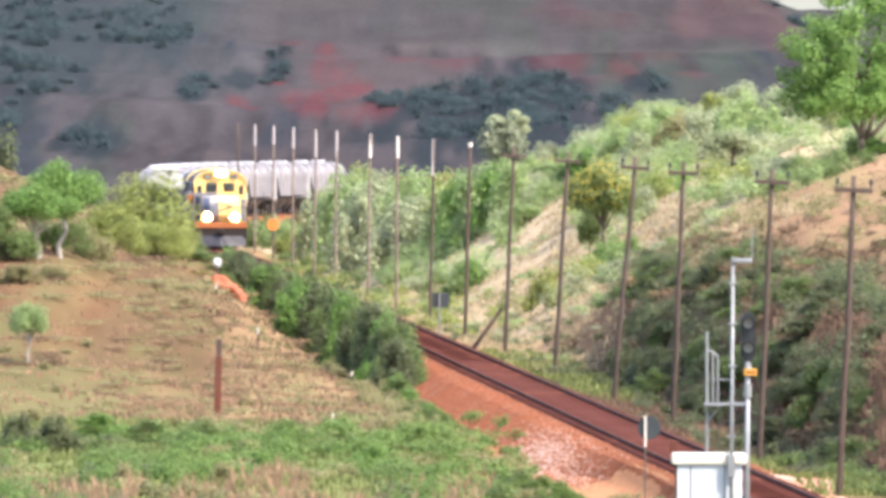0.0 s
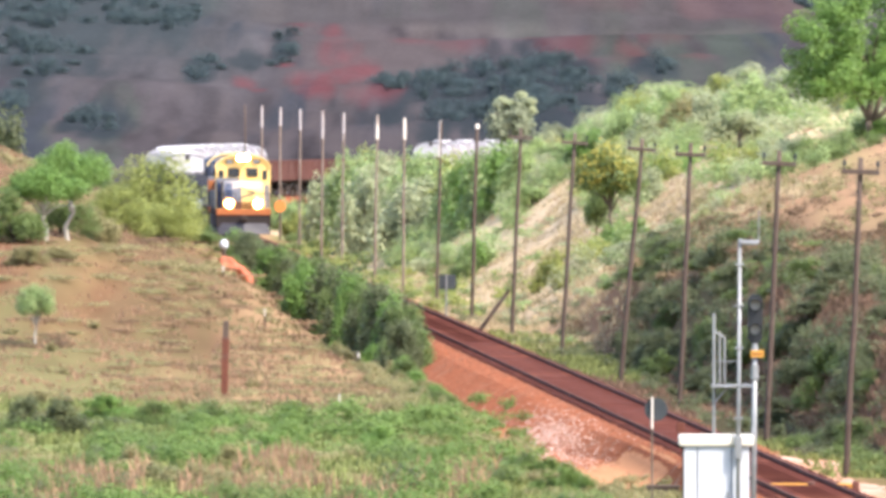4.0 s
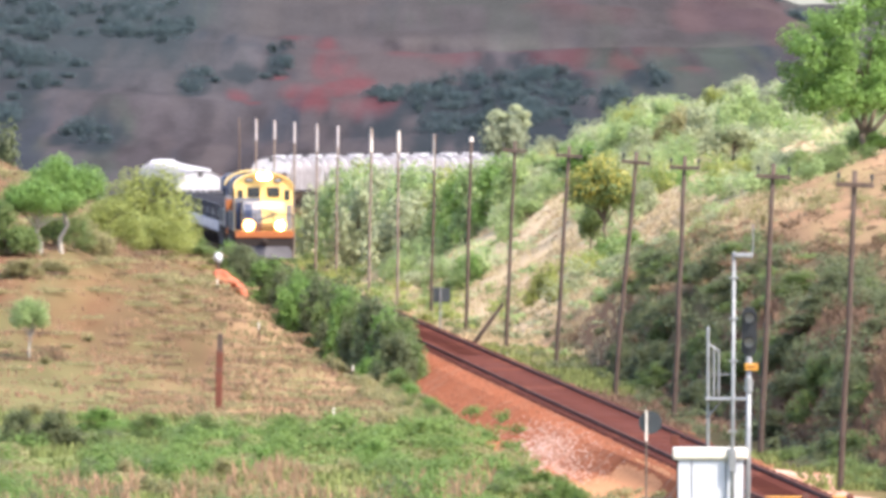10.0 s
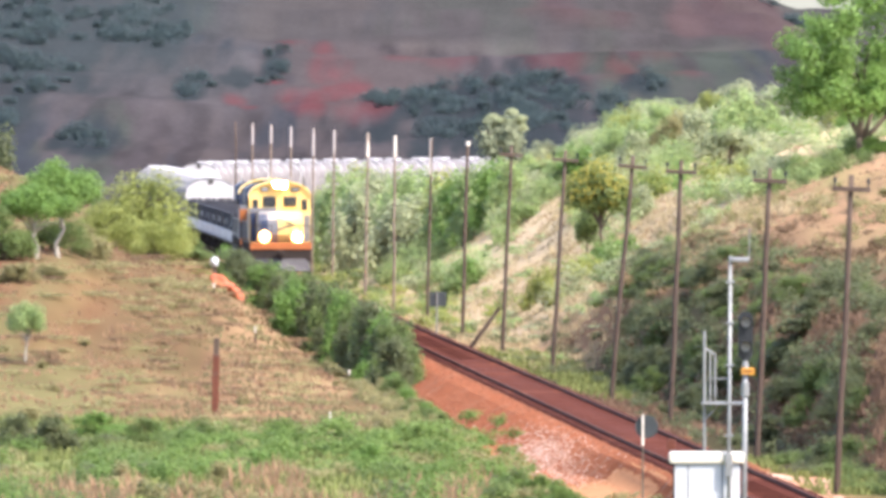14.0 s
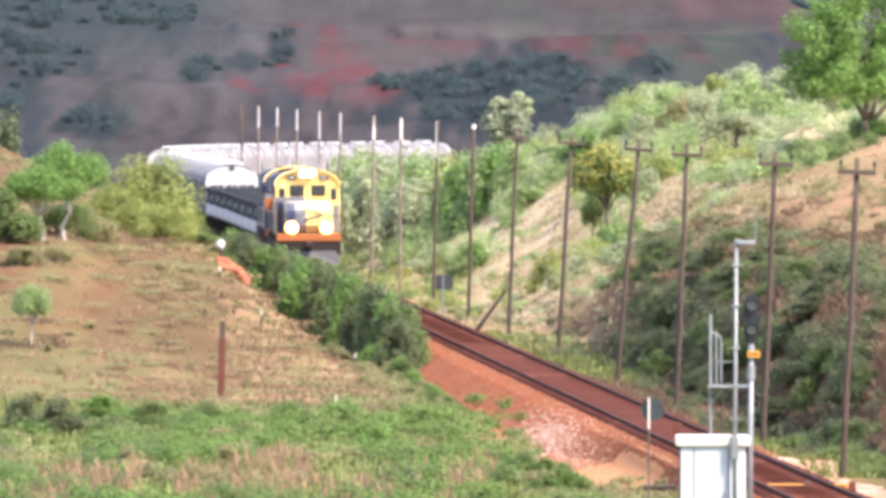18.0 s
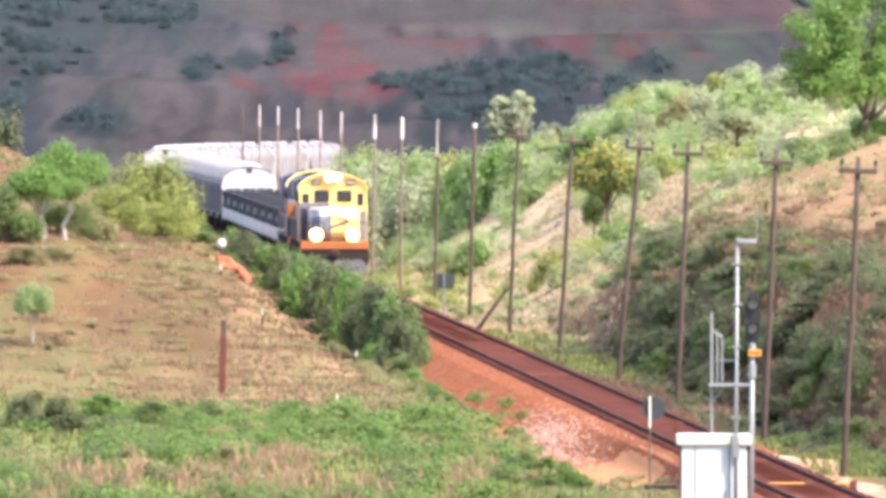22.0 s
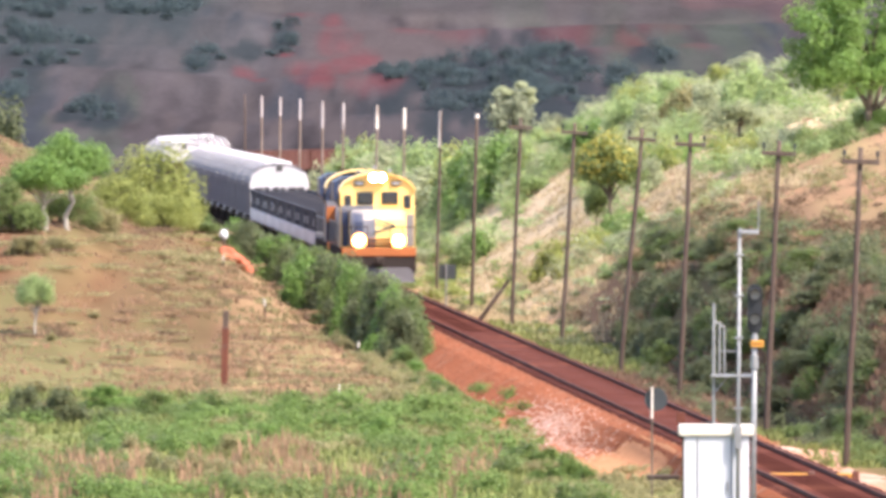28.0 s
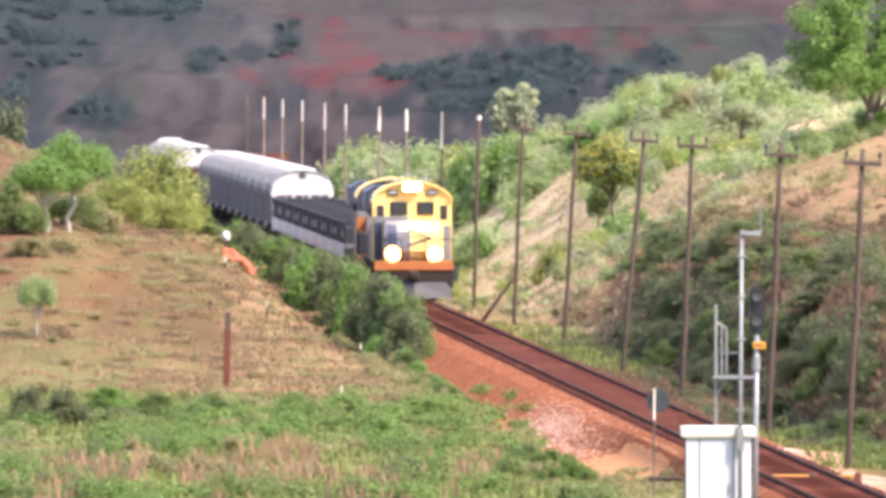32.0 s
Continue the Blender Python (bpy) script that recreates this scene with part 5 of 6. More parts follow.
    for k in range(10):
        for sx in (-0.99, 0.99):
            plain("hood_door", door, t, pose(sx, 5.9 + 0.95 * k, 3.35))
    fan = bmesh.new()
    tube((0, 0, 0), (0, 0, 0.16), 0.52, 0.50, 20, fan)
    fan_me = mesh_of("fan", fan, UNDER)
    for y in (16.4, 17.7, 19.0):
        plain("fan", fan_me, t, pose(0, y, 4.27))
    part("exhaust_stack", box(-0.3, 0.3, 9.6, 10.6, 4.1, 4.36, 0.04), UNDER, t)
    part("air_filter_box", box(-0.6, 0.6, 5.5, 7.6, 4.1, 4.34, 0.06), LOCO_BLUE, t)
    part("horn", tube((0.5, 3.2, 4.58), (0.5, 2.75, 4.62), 0.03, 0.08), GALV, t)
    part("fuel_tank", box(-1.35, 1.35, 8.2, 13.2, 0.45, 1.18, 0.12), UNDER, t)
    bogie(t, 4.3, 3, 1.75, 0.52, MESHES)
    bogie(t, 16.9, 3, 1.75, 0.52, MESHES)
    coupler(t, 0.62, -1)
    coupler(t, 20.6, 1)
    part("rear_plate", box(-1.45, 1.45, 20.55, 20.66, 0.5, 1.5, 0.03), LOCO_GREY, t)
    # lamps
    case = part("headlight", box(-0.36, 0.36, 2.42, 2.72, 4.16, 4.48, 0.05), LOCO_YELLOW, t, "twin headlight at the top of the cab")
    for x in (-0.17, 0.17):
        part("lamp_ring", tube((x, 2.415, 4.32), (x, 2.44, 4.32), 0.18, sides=18), LAMP_GLARE if lit else GALV, case)
        part("lens", tube((x, 2.395, 4.32), (x, 2.43, 4.32), 0.13, sides=18), BEAM if lit else LENS, case, "glowing lamp" if lit else "")
    for x in (-0.80, 0.80):
        lamp = part("ditch_light", tube((x, 0.74, 1.80), (x, 0.95, 1.80), 0.31, sides=18), BLACK, t)
        # ring and case widened to the spread of the glare
        part("lamp_ring", tube((x, 0.725, 1.80), (x, 0.75, 1.80), 0.30, sides=18), LAMP_GLARE if lit else GALV, lamp)
        part("lens", tube((x, 0.70, 1.80), (x, 0.735, 1.80), 0.15, sides=18), BEAM if lit else LENS, lamp, "glowing lamp" if lit else "")
    return t


def hopper_wagon():
    t = thing("hopper_wagon", Matrix(), "grey round-topped covered hopper wagon with a pale roof", "railway wagon", "covered hopper wagons")
    y0, y1 = 0.55, 15.95
    n = 9
    right = [(1.47, 1.35)] + [(1.50 * math.cos(a) ** 0.62 if math.cos(a) > 0.01 else 0.0, 2.72 + 1.12 * math.sin(a)) for a in np.linspace(0, math.pi / 2, n)]
    ring = right + [(-x, z) for x, z in right[:-1][::-1]]
    # side shell, open below at the ends where the floor slopes in
    bm = bmesh.new()
    fr = [bm.verts.new((x, y0 + (1.5 if z < 2 else 0), z)) for x, z in ring]
    bk = [bm.verts.new((x, y1 - (1.5 if z < 2 else 0), z)) for x, z in ring]
    for i in range(len(ring) - 1):
        bm.faces.new((fr[i], bk[i], bk[i + 1], fr[i + 1]))
    bm.faces.new((fr[-1], bk[-1], bk[0], fr[0]))
    part("body", bm, HOPPER_SIDE, t, smooth=False)
    top = [(x * 1.012, z + 0.015) for x, z in ring if z > 3.36]
    under = [(x * 0.985, z - 0.03) for x, z in ring if z > 3.36]
    part("roof", extrude_y(top + under[::-1], y0 - 0.04, y1 + 0.04), HOPPER_TOP, t, "pale weathered roof")
    for ya, yb, sl in ((y0, y0 + 0.06, 1), (y1 - 0.06, y1, -1)):
        face = [(x, z) for x, z in ring if z > 2]
        part("end_panel", extrude_y(face, ya, yb), HOPPER_END, t, "pale arched end sheet")
        ys, ye = (y0 + 0.06, y0 + 2.3) if sl > 0 else (y1 - 0.06, y1 - 2.3)
        part("slope_sheet", extrude_x([(ys, 2.70), (ys, 2.63), (ye, 1.25), (ye, 1.32)], -1.38, 1.38), HOPPER_SIDE, t)
        ye = 0.35 if sl > 0 else 16.15
        part("end_sill", box(-1.45, 1.45, ye - 0.1, ye + 0.1, 1.02, 1.32, 0.02), HOPPER_END, t)
        part("end_notch", box(-0.16, 0.16, min(ya, yb) - 0.02, max(ya, yb) + 0.02, 3.52, 3.90, 0.02), ROOF_WALK, t, "dark gap at the roof's crown")
        for x, hw in ((-1.36, 0.10), (-0.80, 0.03), (-0.42, 0.07), (0.02, 0.03), (0.36, 0.06), (0.86, 0.03), (1.36, 0.10)):
            part("end_post", box(x - hw, x + hw, ye - 0.05, ye + 0.05, 1.3, 2.75), HOPPER_END, t, "pale upright at the wagon's end")
        for x in (-0.5, 0.5):
            part("brace", tube((x, ye, 1.32), (x * 2.6, ye, 2.05), 0.045, sides=6), HOPPER_END, t)
        part("brake_cylinder", tube((0.62, ye + 0.1 * sl, 1.62), (1.2, ye + 0.1 * sl, 1.62), 0.16, sides=12), HOPPER_END, t)
        part("end_platform", box(-1.4, 1.4, ye - 0.12, ye + 0.12, 1.32, 1.37), GALV, t)
        part("end_rail", tube((-1.4, ye, 2.05), (1.4, ye, 2.05), 0.03, sides=6), HOPPER_END, t)
        for k in range(5):
            part("rung", tube((-1.36, ye - 0.04, 1.5 + 0.3 * k), (-0.95, ye - 0.04, 1.5 + 0.3 * k), 0.018, sides=5), HOPPER_END, t)
    rib = MESHES.setdefault("rib", mesh_of("rib", box(-0.035, 0.035, -0.05, 0.05, 1.35, 2.95, 0.01), HOPPER_SIDE))
    for k in range(9):
        for sx in (-1.50, 1.50):
            plain("rib", rib, t, pose(sx, 1.9 + 1.6 * k, 0))
    band = [(x * 1.02, z + 0.03) for x, z in ring if z > 3.0]
    inside = [(x * 0.99, z - 0.02) for x, z in ring if z > 3.0]
    for k in range(4):
        part("roof_band", extrude_y(band + inside[::-1], 1.2 + 4.6 * k, 1.42 + 4.6 * k), HOPPER_END, t, "pale seam over the roof")
    part("roof_walk", box(-0.32, 0.32, y0 + 0.1, y1 - 0.1, 3.84, 3.89), ROOF_WALK, t, "dark steel roof walkway")
    hatch = MESHES.setdefault("hatch", mesh_of("hatch", box(-0.42, 0.42, -0.55, 0.55, -0.15, 0.12, 0.09), HOPPER_END))
    for k in range(4):
        plain("hatch", hatch, t, pose(0.25 * (-1) ** k, 2.6 + 3.7 * k, 3.88))
    part("sill", box(-1.40, 1.40, 0.35, 16.15, 1.02, 1.2, 0.02), UNDER, t)
    for y in (4.6, 8.25, 11.9):
        bm = bmesh.new()
        bmesh.ops.create_cone(bm, cap_ends=True, segments=4, radius1=0.45, radius2=1.45, depth=0.75,
                              matrix=pose(0, y, 0.72) @ pose(0, 0, 0, 0, 0, 45))
        part("discharge_hopper", bm, HOPPER_SIDE, t)
    bogie(t, 2.4, 2, 1.75, 0.46, MESHES)
    bogie(t, 14.1, 2, 1.75, 0.46, MESHES)
    coupler(t, 0.3, -1)
    coupler(t, 16.2, 1)
    return t


def low_wagon(mat, edge, colour):
    t = thing("gondola_wagon", Matrix(), f"{colour} open wagon with pale painted plates along its sill" if edge is not mat else f"{colour} low wagon with ribbed panelled sides", "railway wagon", f"{colour} low wagons")
    end = 15.1
    part("floor", box(-1.42, 1.42, 0.35, end - 0.35, 1.06, 1.22, 0.02), UNDER, t)
    for sx in (-1.42, 1.42):
        for k in range(8):
            a = 0.35 + (end - 0.7) * k / 8
            part("side_panel", box(sx - 0.04, sx + 0.04, a, a + (end - 0.7) / 8 - 0.01, 1.70, 2.50), mat, t)
        part("top_rail", box(sx - 0.08, sx + 0.08, 0.33, end - 0.33, 2.48, 2.62, 0.02), mat, t)
        part("side_sill", box(sx - 0.07, sx + 0.07, 0.33, end - 0.33, 1.14, 1.72, 0.02), SILL_GREY if edge is not mat else mat, t)
        if edge is not mat:
            way = -1 if sx < 0 else 1
            for k, (a, w, z0, z1) in enumerate(((0.9, 1.3, 1.30, 1.66), (3.1, 0.9, 1.24, 1.6), (5.2, 1.5, 1.34, 1.68), (8.0, 0.7, 1.28, 1.62), (9.9, 1.2, 1.22, 1.64), (12.6, 1.5, 1.32, 1.68),
                                                (1.6, 0.5, 2.0, 2.34), (2.5, 0.35, 1.92, 2.2), (13.0, 0.6, 1.96, 2.3))):
                o = 0.045 if z0 > 1.8 else 0.075
                part("side_plate", box(sx + way * (o - 0.01), sx + way * (o + 0.012), a, a + w, z0, z1, 0.01), edge, t, "pale painted plate")
    for y in (0.35, end - 0.35):
        part("end_wall", box(-1.42, 1.42, y - 0.04, y + 0.04, 1.2, 2.58, 0.015), mat, t)
    rib = MESHES.setdefault(("low_rib", colour), mesh_of("rib", box(-0.02, 0.02, -0.06, 0.06, 1.72, 2.50), mat))
    for k in range(5 if edge is mat else 2):
        for sx in (-1.465, 1.465):
            plain("rib", rib, t, pose(sx, 1.2 + (3.2 if edge is mat else 12.6) * k, 0))
    part("end_ledge", box(-1.42, 1.42, 0.26, 0.31, 1.20, 1.70, 0.015), edge, t)
    part("centre_sill", box(-0.25, 0.25, 0.2, end - 0.2, 0.72, 1.06, 0.02), UNDER, t)
    bogie(t, 2.3, 2, 1.75, 0.46, MESHES)
    bogie(t, end - 2.3, 2, 1.75, 0.46, MESHES)
    coupler(t, 0.3, -1)
    coupler(t, end - 0.3, 1)
    return t


TRAIN = []          # vehicle, distance of its front behind the train's front, length


def build_train():
    at = 0.0
    TRAIN.append((locomotive("yellow, grey and dark blue diesel locomotive with lit headlights", LOCO_YELLOW, True), at, 21.3))
    at += 21.5
    TRAIN.append((locomotive("dark blue diesel locomotive with an orange stripe, unlit", LOCO_BLUE, False), at, 21.3))
    at += 21.5
    first = {}

    def add(kind, count, length):
        nonlocal at
        for k in range(count):
            if kind not in first:
                first[kind] = hopper_wagon() if kind == "hopper" else low_wagon(GONDOLA_PALE, GONDOLA_WHITE, "dark grey") if kind == "pale" else low_wagon(GONDOLA_RED, GONDOLA_RED, "red-brown")
                ob = first[kind]
            else:
                ob = copy_thing(first[kind], Matrix())
            TRAIN.append((ob, at, length))
            at += length

    add("pale", 8, 15.6)
    add("hopper", 11, 16.7)
    add("red", 5, 15.3)
    add("hopper", 9, 16.6)
    add("red", 5, 15.3)


def on_track(s):
    """Place on the track at the distance s along it."""
    over = max(0.0, s - CURVE_AT)
    y = s - over ** 3 / (6 * CURVE_R ** 2) * 0.35
    return Vector((float(track_x(y)), y, float(track_z(y))))


def motions():
    for ob, back, length in TRAIN:
        rows = []
        for k in range(17):
            t = k * 2.0
            s = 974.0 - 10.4 * t + back
            a, b = on_track(s), on_track(s + length)
            d = b - a
            rows.append((t, pose(a.x, a.y, a.z, math.degrees(math.atan2(d.z, d.length)), 0, -math.degrees(math.atan2(d.x, d.y)))))
        walk(ob, rows)


# ---- signal, cabinet and small things beside the track ----
def build_signal():
    s = 340.0
    gz = ground_at(5.5, s)
    c = thing("relay_cabinet", pose(5.52, s, gz), "white painted railway relay cabinet with a cream lid", "cabinet")
    top = 1.724 - gz
    part("body", box(-0.663, 0.663, 0, 0.8, -0.1, top - 0.2, 0.02), WHITE, c)
    part("lid", box(-0.748, 0.748, -0.09, 0.89, top - 0.227, top, 0.05), CREAM, c, "cream overhanging lid")
    for x0, x1 in ((-0.65, -0.385), (-0.37, 0.30), (0.315, 0.65)):
        part("door", box(x0, x1, -0.02, 0.0, 0.05, top - 0.25, 0.006), WHITE, c)
    for x in (-0.378, 0.308):
        part("seam", box(x - 0.008, x + 0.008, -0.024, -0.004, 0.05, top - 0.25), UNDER, c, "dark joint between the doors")
    part("door_handle", box(0.21, 0.25, -0.06, -0.02, 1.2, 1.4, 0.01), GALV, c)
    part("corner_strip", box(-0.68, -0.645, -0.03, 0.02, 0.0, top - 0.24), UNDER, c, "dark rubber corner strip")
    # slender mast fixed to the cabinet
    m = thing("antenna_mast", pose(5.945, s - 0.15, gz, 0, 0.4, 0), "galvanised steel antenna mast with clamps and a flat head", "mast")
    part("pole", tube((0, 0, 0.0), (0, 0, 5.66 - gz), 0.042, 0.036, 10), GALV, m, smooth=True)
    for z in (2.04, 2.70, 3.45, 4.30, 5.12):
        part("clamp", box(-0.09, 0.09, -0.05, 0.05, z - gz, z - gz + 0.04, 0.01), GALV, m)
    part("foot_plate", box(-0.07, 0.07, -0.06, 0.05, 1.25 - gz, 1.70 - gz, 0.01), GALV, m)
    part("head_plate", box(0.0, 0.38, -0.08, 0.08, 5.54 - gz, 5.64 - gz, 0.03), GALV, m, "small grey flat antenna")
    part("whip", tube((0.38, 0, 5.6 - gz), (0.38, 0, 6.22 - gz), 0.013, sides=6), GALV, m)
    part("stay", tube((0.0, 0, 3.2 - gz), (-0.42, 0.1, 3.2 - gz), 0.015, sides=6), GALV, m)
    # colour-light signal
    q = thing("signal_post", pose(6.26, s + 0.2, gz, 0, 0.5, 0), "two-lamp railway signal with a black head on a grey post", "signal")
    part("post", tube((0, 0, 0), (0, 0, 3.55 - gz), 0.058, 0.05, 12), GALV, q, smooth=True)
    part("collar", tube((0, 0, 2.85 - gz), (0, 0, 3.12 - gz), 0.085, 0.075, 12), GALV, q)
    head = part("signal_head", extrude_y([(-0.15, 3.66 - gz), (-0.15, 4.44 - gz), (-0.07, 4.54 - gz), (0.07, 4.54 - gz), (0.15, 4.44 - gz), (0.15, 3.66 - gz),
                                          (0.07, 3.56 - gz), (-0.07, 3.56 - gz)], -0.05, 0.12), BLACK, q, "black signal head")
    for z in (3.84, 4.33):
        part("lens", tube((0, -0.075, z - gz), (0, -0.05, z - gz), 0.10, sides=18), LENS, head, "unlit grey lens")
        arc = [(0.125 * math.cos(a), z - gz + 0.125 * math.sin(a)) for a in np.linspace(-0.4, math.pi + 0.4, 12)]
        arc2 = [(0.11 * math.cos(a), z - gz + 0.11 * math.sin(a)) for a in np.linspace(math.pi + 0.4, -0.4, 12)]
        part("hood", extrude_y(arc + arc2, -0.22, -0.05), BLACK, head)
    part("neck", tube((0.0, 0, 3.42 - gz), (0.0, 0, 3.60 - gz), 0.075, 0.045), GALV, q)
    part("plate", box(-0.08, 0.18, -0.10, -0.07, 3.28 - gz, 3.42 - gz, 0.01), YELLOW, q, "small yellow plate with a dark bar")
    part("plate_bar", box(-0.05, 0.15, -0.106, -0.10, 3.335 - gz, 3.365 - gz), RUSTY, q)
    # service frame behind
    s2 = s + 8
    z2 = ground_at(5.6, s2)
    f = thing("signal_service_frame", pose(5.60, s2, z2), "galvanised service frame with guard rail beside the signal", "platform frame")
    part("upright", tube((0.0, 0, 0), (0.0, 0, 4.05 - z2), 0.034, sides=10), GALV, f)
    part("guard_upright", tube((0.22, 0, 2.58 - z2), (0.22, 0, 3.55 - z2), 0.022, sides=8), GALV, f)
    part("guard_upright", tube((0.12, 0, 2.58 - z2), (0.12, 0, 3.66 - z2), 0.022, sides=8), GALV, f)
    part("guard_top", tube((0.0, 0, 3.70 - z2), (0.22, 0, 3.55 - z2), 0.02, sides=8), GALV, f)
    part("deck", box(-0.06, 0.80, -0.25, 0.25, 2.53 - z2, 2.59 - z2, 0.01), GALV, f)
    part("knee", tube((0.0, 0, 2.2 - z2), (0.3, 0, 2.54 - z2), 0.022, sides=6), GALV, f)


def build_small_things():
    g = random.Random(4)
    x = 4.77
    z = ground_at(x, 383)
    p = thing("round_track_sign", pose(x, 383, z), "round sign seen from behind on a white post by the track", "sign")
    part("post", tube((0, 0, -0.1), (0, 0, 0.95 - z), 0.022, sides=10), BARK, p, "dull weathered lower post")
    part("post_top", tube((0, 0, 0.95 - z), (0, 0, 1.66 - z), 0.026, sides=10), WOOD_PALE, p, "white painted upper post")
    part("disc", tube((0.09, 0.05, 1.38 - z), (0.09, 0.08, 1.38 - z), 0.26, sides=28), GREYSIGN, p, "dark back of a round sign")
    x = 0.21
    z = ground_at(x, 694)
    p = thing("square_track_sign", pose(x, 694, z), "square dark sign seen from behind on a thin post", "sign")
    part("post", tube((0, 0, -0.1), (0, 0, 0.74 - z), 0.035, sides=8), GALV, p)
    part("plate", box(-0.30, 0.40, 0.05, 0.08, 0.12 - z, 0.72 - z, 0.02), GREYSIGN, p)
    x = -7.97
    z = ground_at(x, 622)
    p = thing("white_marker", pose(x, 622, z), "white rounded marker on a short post above the bushes", "marker")
    part("post", tube((0, 0, -0.2), (0, 0, 2.6 - z), 0.06, sides=8), WOOD, p)
    plant("bush", "mid", 13, x + 0.25, 619.5, 1.5, 2.62 - ground_at(x + 0.25, 619.5), 1.3)
    plant("bush", "yellow", 4, x - 0.7, 620, 1.5, 2.55 - ground_at(x - 0.7, 620), 0.3)
    bm = bmesh.new()
    bmesh.ops.create_uvsphere(bm, u_segments=16, v_segments=10, radius=0.17, matrix=Matrix.Translation((0, 0, 2.66 - z)))
    for v in bm.verts:
        k = 1 + 0.25 * noise.noise(v.co * 5.0)
        v.co = Vector((v.co.x * k, v.co.y * k, (v.co.z - 2.66 + z) * k * 1.15 + 2.66 - z))
    part("head", bm, WHITE, p, "white rounded head", smooth=True)
    x = -9.5
    z = ground_at(x, 1000)
    p = thing("orange_disc_sign", pose(x, 1000, z), "orange round disc on a post by the far track", "sign")
    part("post", tube((0, 0, -0.1), (0, 0, 1.0 - z), 0.05, sides=8), WOOD, p)
    part("disc", tube((0, -0.08, 1.1 - z), (0, -0.04, 1.1 - z), 0.34, sides=24), ORANGE, p)
    # yellow bar across the rails
    y = 374.0
    for x0, x1, n in ((7.27, 8.12, "yellow painted derailer bar lying between the rails"), (8.72, 9.10, "short yellow bar end outside the far rail")):
        p = thing("derailer_bar", pose((x0 + x1) / 2, y, -0.20), n, "derailer")
        w = (x1 - x0) / 2
        part("bar", box(-w, w, -0.12, 0.12, 0.0, 0.13, 0.03), YELLOW, p)
        part("end_block", box(w - 0.02, w + 0.13, -0.16, 0.16, -0.02, 0.18, 0.03), RUSTY, p)
        part("seat", box(-w, w, -0.2, 0.2, -0.06, 0.0), UNDER, p)
    p = thing("marker_post", pose(6.05, 428, -0.45), "short rusty marker post beside the far rail", "post")
    part("post", box(-0.11, 0.11, -0.11, 0.11, -0.3, 0.62, 0.02), RUSTY, p)
    z = surface_at(5.14, 392)
    p = thing("track_junction_box", pose(5.14, 392, z), "low dull green-brown junction box in the grass by the track", "box")
    part("body", box(-0.36, 0.36, 0, 0.4, -0.6, 0.22, 0.02), WOOD, p)
    part("lid", box(-0.39, 0.39, -0.03, 0.43, 0.22, 0.28, 0.015), WOOD, p, "weathered overhanging lid")
    # posts on the slope
    z = ground_at(-6.55, 512)
    p = thing("rusty_post", pose(-6.55, 512, z, 0, 1.5, 0), "tall rusty iron post standing in dry grass", "post")
    part("post", box(-0.105, 0.105, -0.09, 0.09, -0.3, 1.75, 0.02), RUSTY, p)
    part("post_top", box(-0.085, 0.085, -0.08, 0.08, 1.75, 2.25, 0.02), WOOD, p, "dark weathered upper end")
    for x, y, h in ((-2.87, 483, 0.95), (-5.96, 575, 0.75), (-7.7, 600, 0.6), (-2.68, 555, 0.6)):
        z = ground_at(x, y)
        p = thing("marker_stake", pose(x, y, z, 0, g.uniform(-3, 3), 0), "thin pale marker stake in the grass", "stake", "stakes on the slope")
        part("stake", box(-0.022, 0.022, -0.02, 0.02, -0.2, h * 0.6, 0.008), WOOD, p)
        part("stake_tip", box(-0.024, 0.024, -0.022, 0.022, h * 0.6, h * 0.9, 0.008), WOOD_PALE, p, "pale bleached tip")
    # leaning brace against a pole
    z = ground_at(1.35, 652)
    p = thing("leaning_brace", pose(1.35, 649, z), "weathered wooden brace leaning on a telegraph pole", "brace")
    part("strut", tube((0, 0, -0.1), (1.25, 0, 1.6), 0.09, 0.07, 8), WOOD, p)
    # red soil breaking out of the slope
    def lump(name, x, y, sx, sy, sz, mat, label, cat, turn=0.0):
        bm = bmesh.new()
        bmesh.ops.create_icosphere(bm, subdivisions=3, radius=1.0)
        for v in bm.verts:
            k = 1 + 0.30 * noise.noise(v.co * 1.7 + Vector((x, y, 0))) + 0.35 * noise.noise(v.co * 4.3 + Vector((y, x, 0)))
            v.co = Vector((v.co.x * sx * k, v.co.y * sy * k, v.co.z * sz * k))
        ob = new(name, mesh_of(name, bm, mat, True))
        ob.matrix_basis = pose(x, y, ground_at(x, y) + sz * 0.35, 0, turn, 0)
        return tagged(ob, label, cat)
    red = material("red_earth", (0.36, 0.10, 0.05), 0.95, vary=0.25, grain=4, bump=0.8)
    lump("red_earth_bank", -7.45, 617, 0.80, 1.6, 0.34, red, "bare bank of bright red earth on the slope", "earth bank", 36)
    lump("red_earth_bank", -4.7, 650, 0.6, 1.2, 0.3, red, "bare bank of bright red earth on the slope", "earth bank", 30)


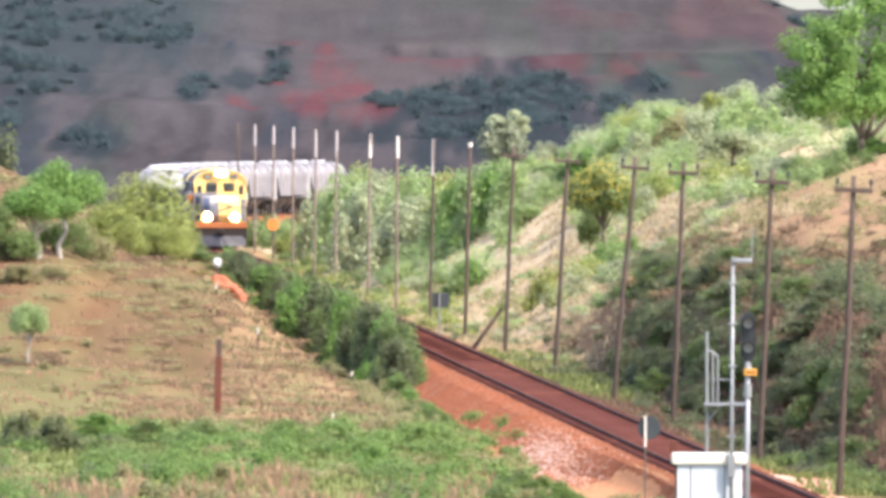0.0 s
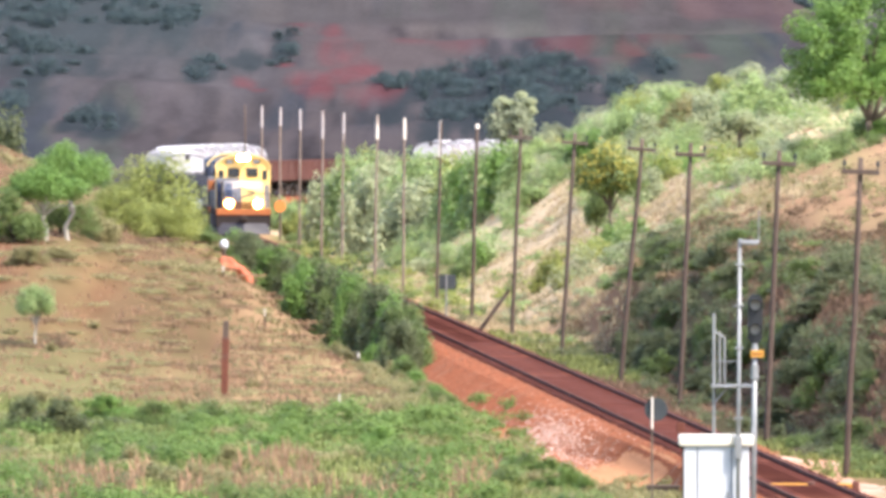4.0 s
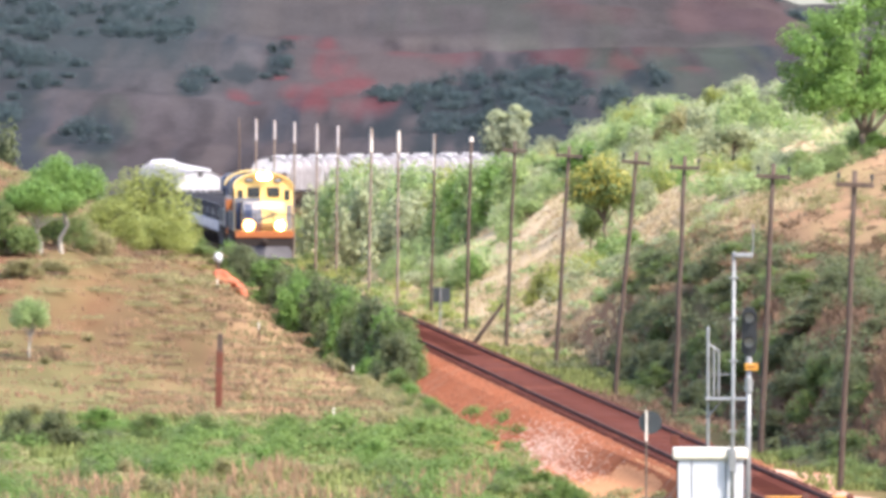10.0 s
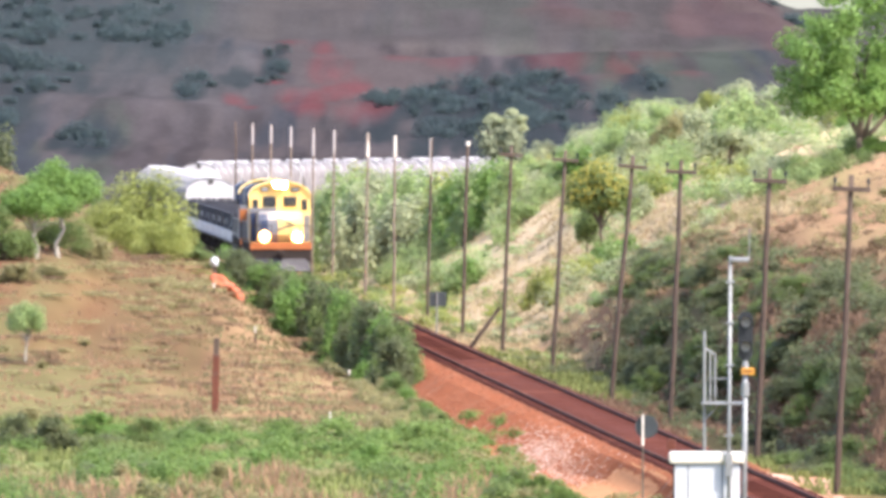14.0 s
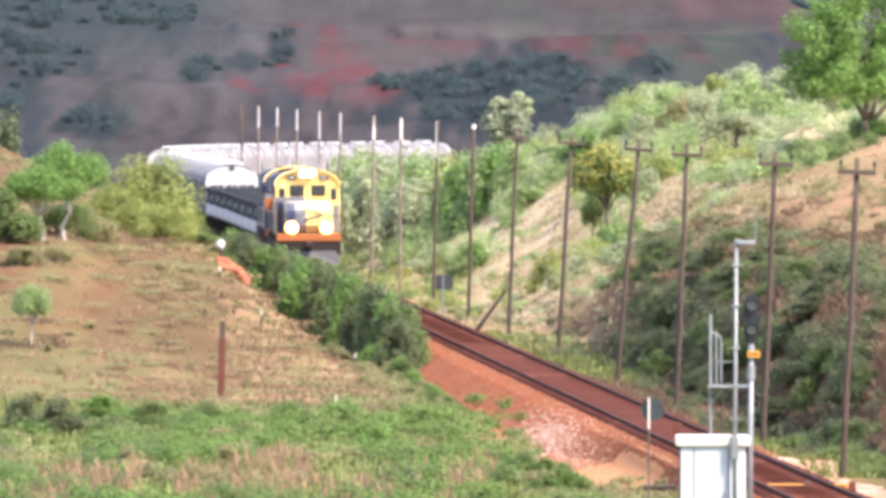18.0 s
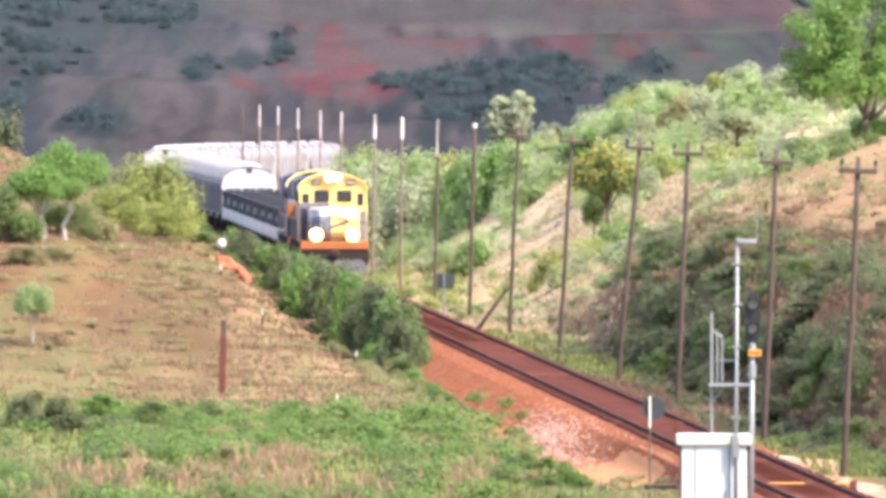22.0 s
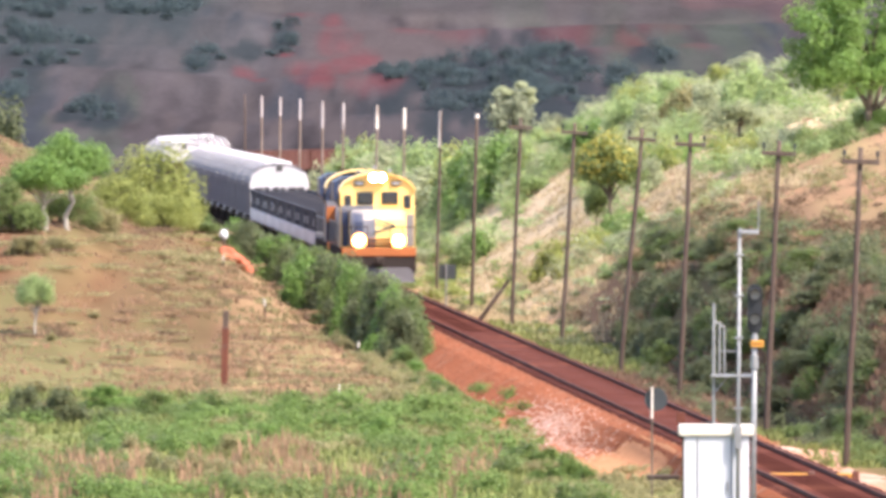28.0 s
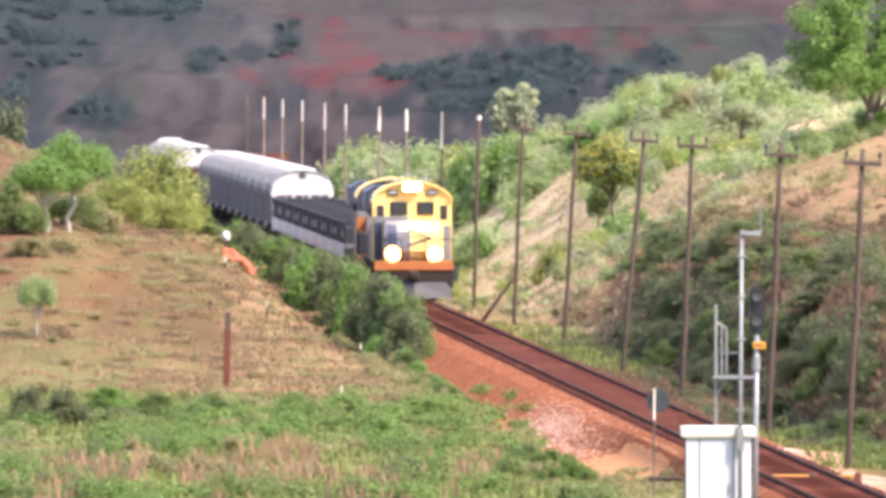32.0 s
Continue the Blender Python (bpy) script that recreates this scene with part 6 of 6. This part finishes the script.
def build_big_trees():
    """Trees that stand out: a broad tree on the bank, a thin high crown, a tree in yellow flower."""
    # broad tree
    x, y = 17.2, 677
    z = ground_at(x, y)
    t = thing("tree", pose(x, y, z - 0.1), "broad bright green tree with a dark forked trunk on the bank", "tree")
    trunk = limbs(3, 4.4, 0.19, 2.4, 7, start=0.40)
    for dx, dy, dz in ((-1.3, 0.2, 2.7), (0.9, -0.3, 3.1), (1.9, 0.3, 2.3)):
        tube((dx * 0.04, dy * 0.04, 0.8), (dx * 0.5, dy * 0.5, dz * 0.55 + 0.5), 0.11, 0.085, 7, trunk)
        tube((dx * 0.5, dy * 0.5, dz * 0.55 + 0.5), (dx, dy, dz + 0.7), 0.085, 0.05, 7, trunk)
    part("trunk", trunk, BARK, t, smooth=True)
    g = random.Random(9)
    lob = []
    for k in range(125):
        a, r = g.uniform(0, 6.28), 3.4 * math.sqrt(g.uniform(0.01, 1))
        w = g.uniform(0.45, 0.8)
        lob.append((math.cos(a) * r, math.sin(a) * r, 1.75 + 0.10 * r + g.uniform(0, 5.4) * (1 - 0.048 * r * r), w, w, w * g.uniform(0.7, 0.95)))
    v, f = leaf_cloud(90, lob, 27000, 0.085, 0.3)
    cr = new("crown", raw_mesh("crown", v, f, LEAF["tree"]))
    cr.parent = t
    for b, s, w, top, shape, tint, seed, words in (
            (4.1, 850, 2.9, 8.0, "spreading", "grey", 51, "sparse grey-green tree with a flat crown"), (4.3, 851, 2.9, 8.1, "flat", "pale", 55, "pale green tree with a flat crown"),
            (9.9, 700, 3.5, 6.2, "spreading", "mid", 52, "small tree with yellow blossom"),
            (9.2, 706, 1.8, 5.0, "round", "mid", 53, "small green tree beside a yellow-flowered one")):
        xx = bearing(b, s)
        ob = plant(shape, tint, seed, xx, s, w, top - ground_at(xx, s), 1.0, words=words + " on the bank")
        if seed == 52:
            high = [(x, y, z + 0.04, rx, ry, rz) for x, y, z, rx, ry, rz in lobes_for(seed, shape) if z > 0.62]
            v, f = leaf_cloud(95, high, 3000, 0.021, 0.9)
            bl = new("blossom", raw_mesh("blossom", v, f, LEAF["blossom"]))
            bl.parent = ob


build_ground()
build_track()
build_pole_line()
build_big_trees()
build_plants()
build_far_woods()
build_grass()
build_scrub()
build_stones()
build_signal()
build_small_things()
build_train()
motions()
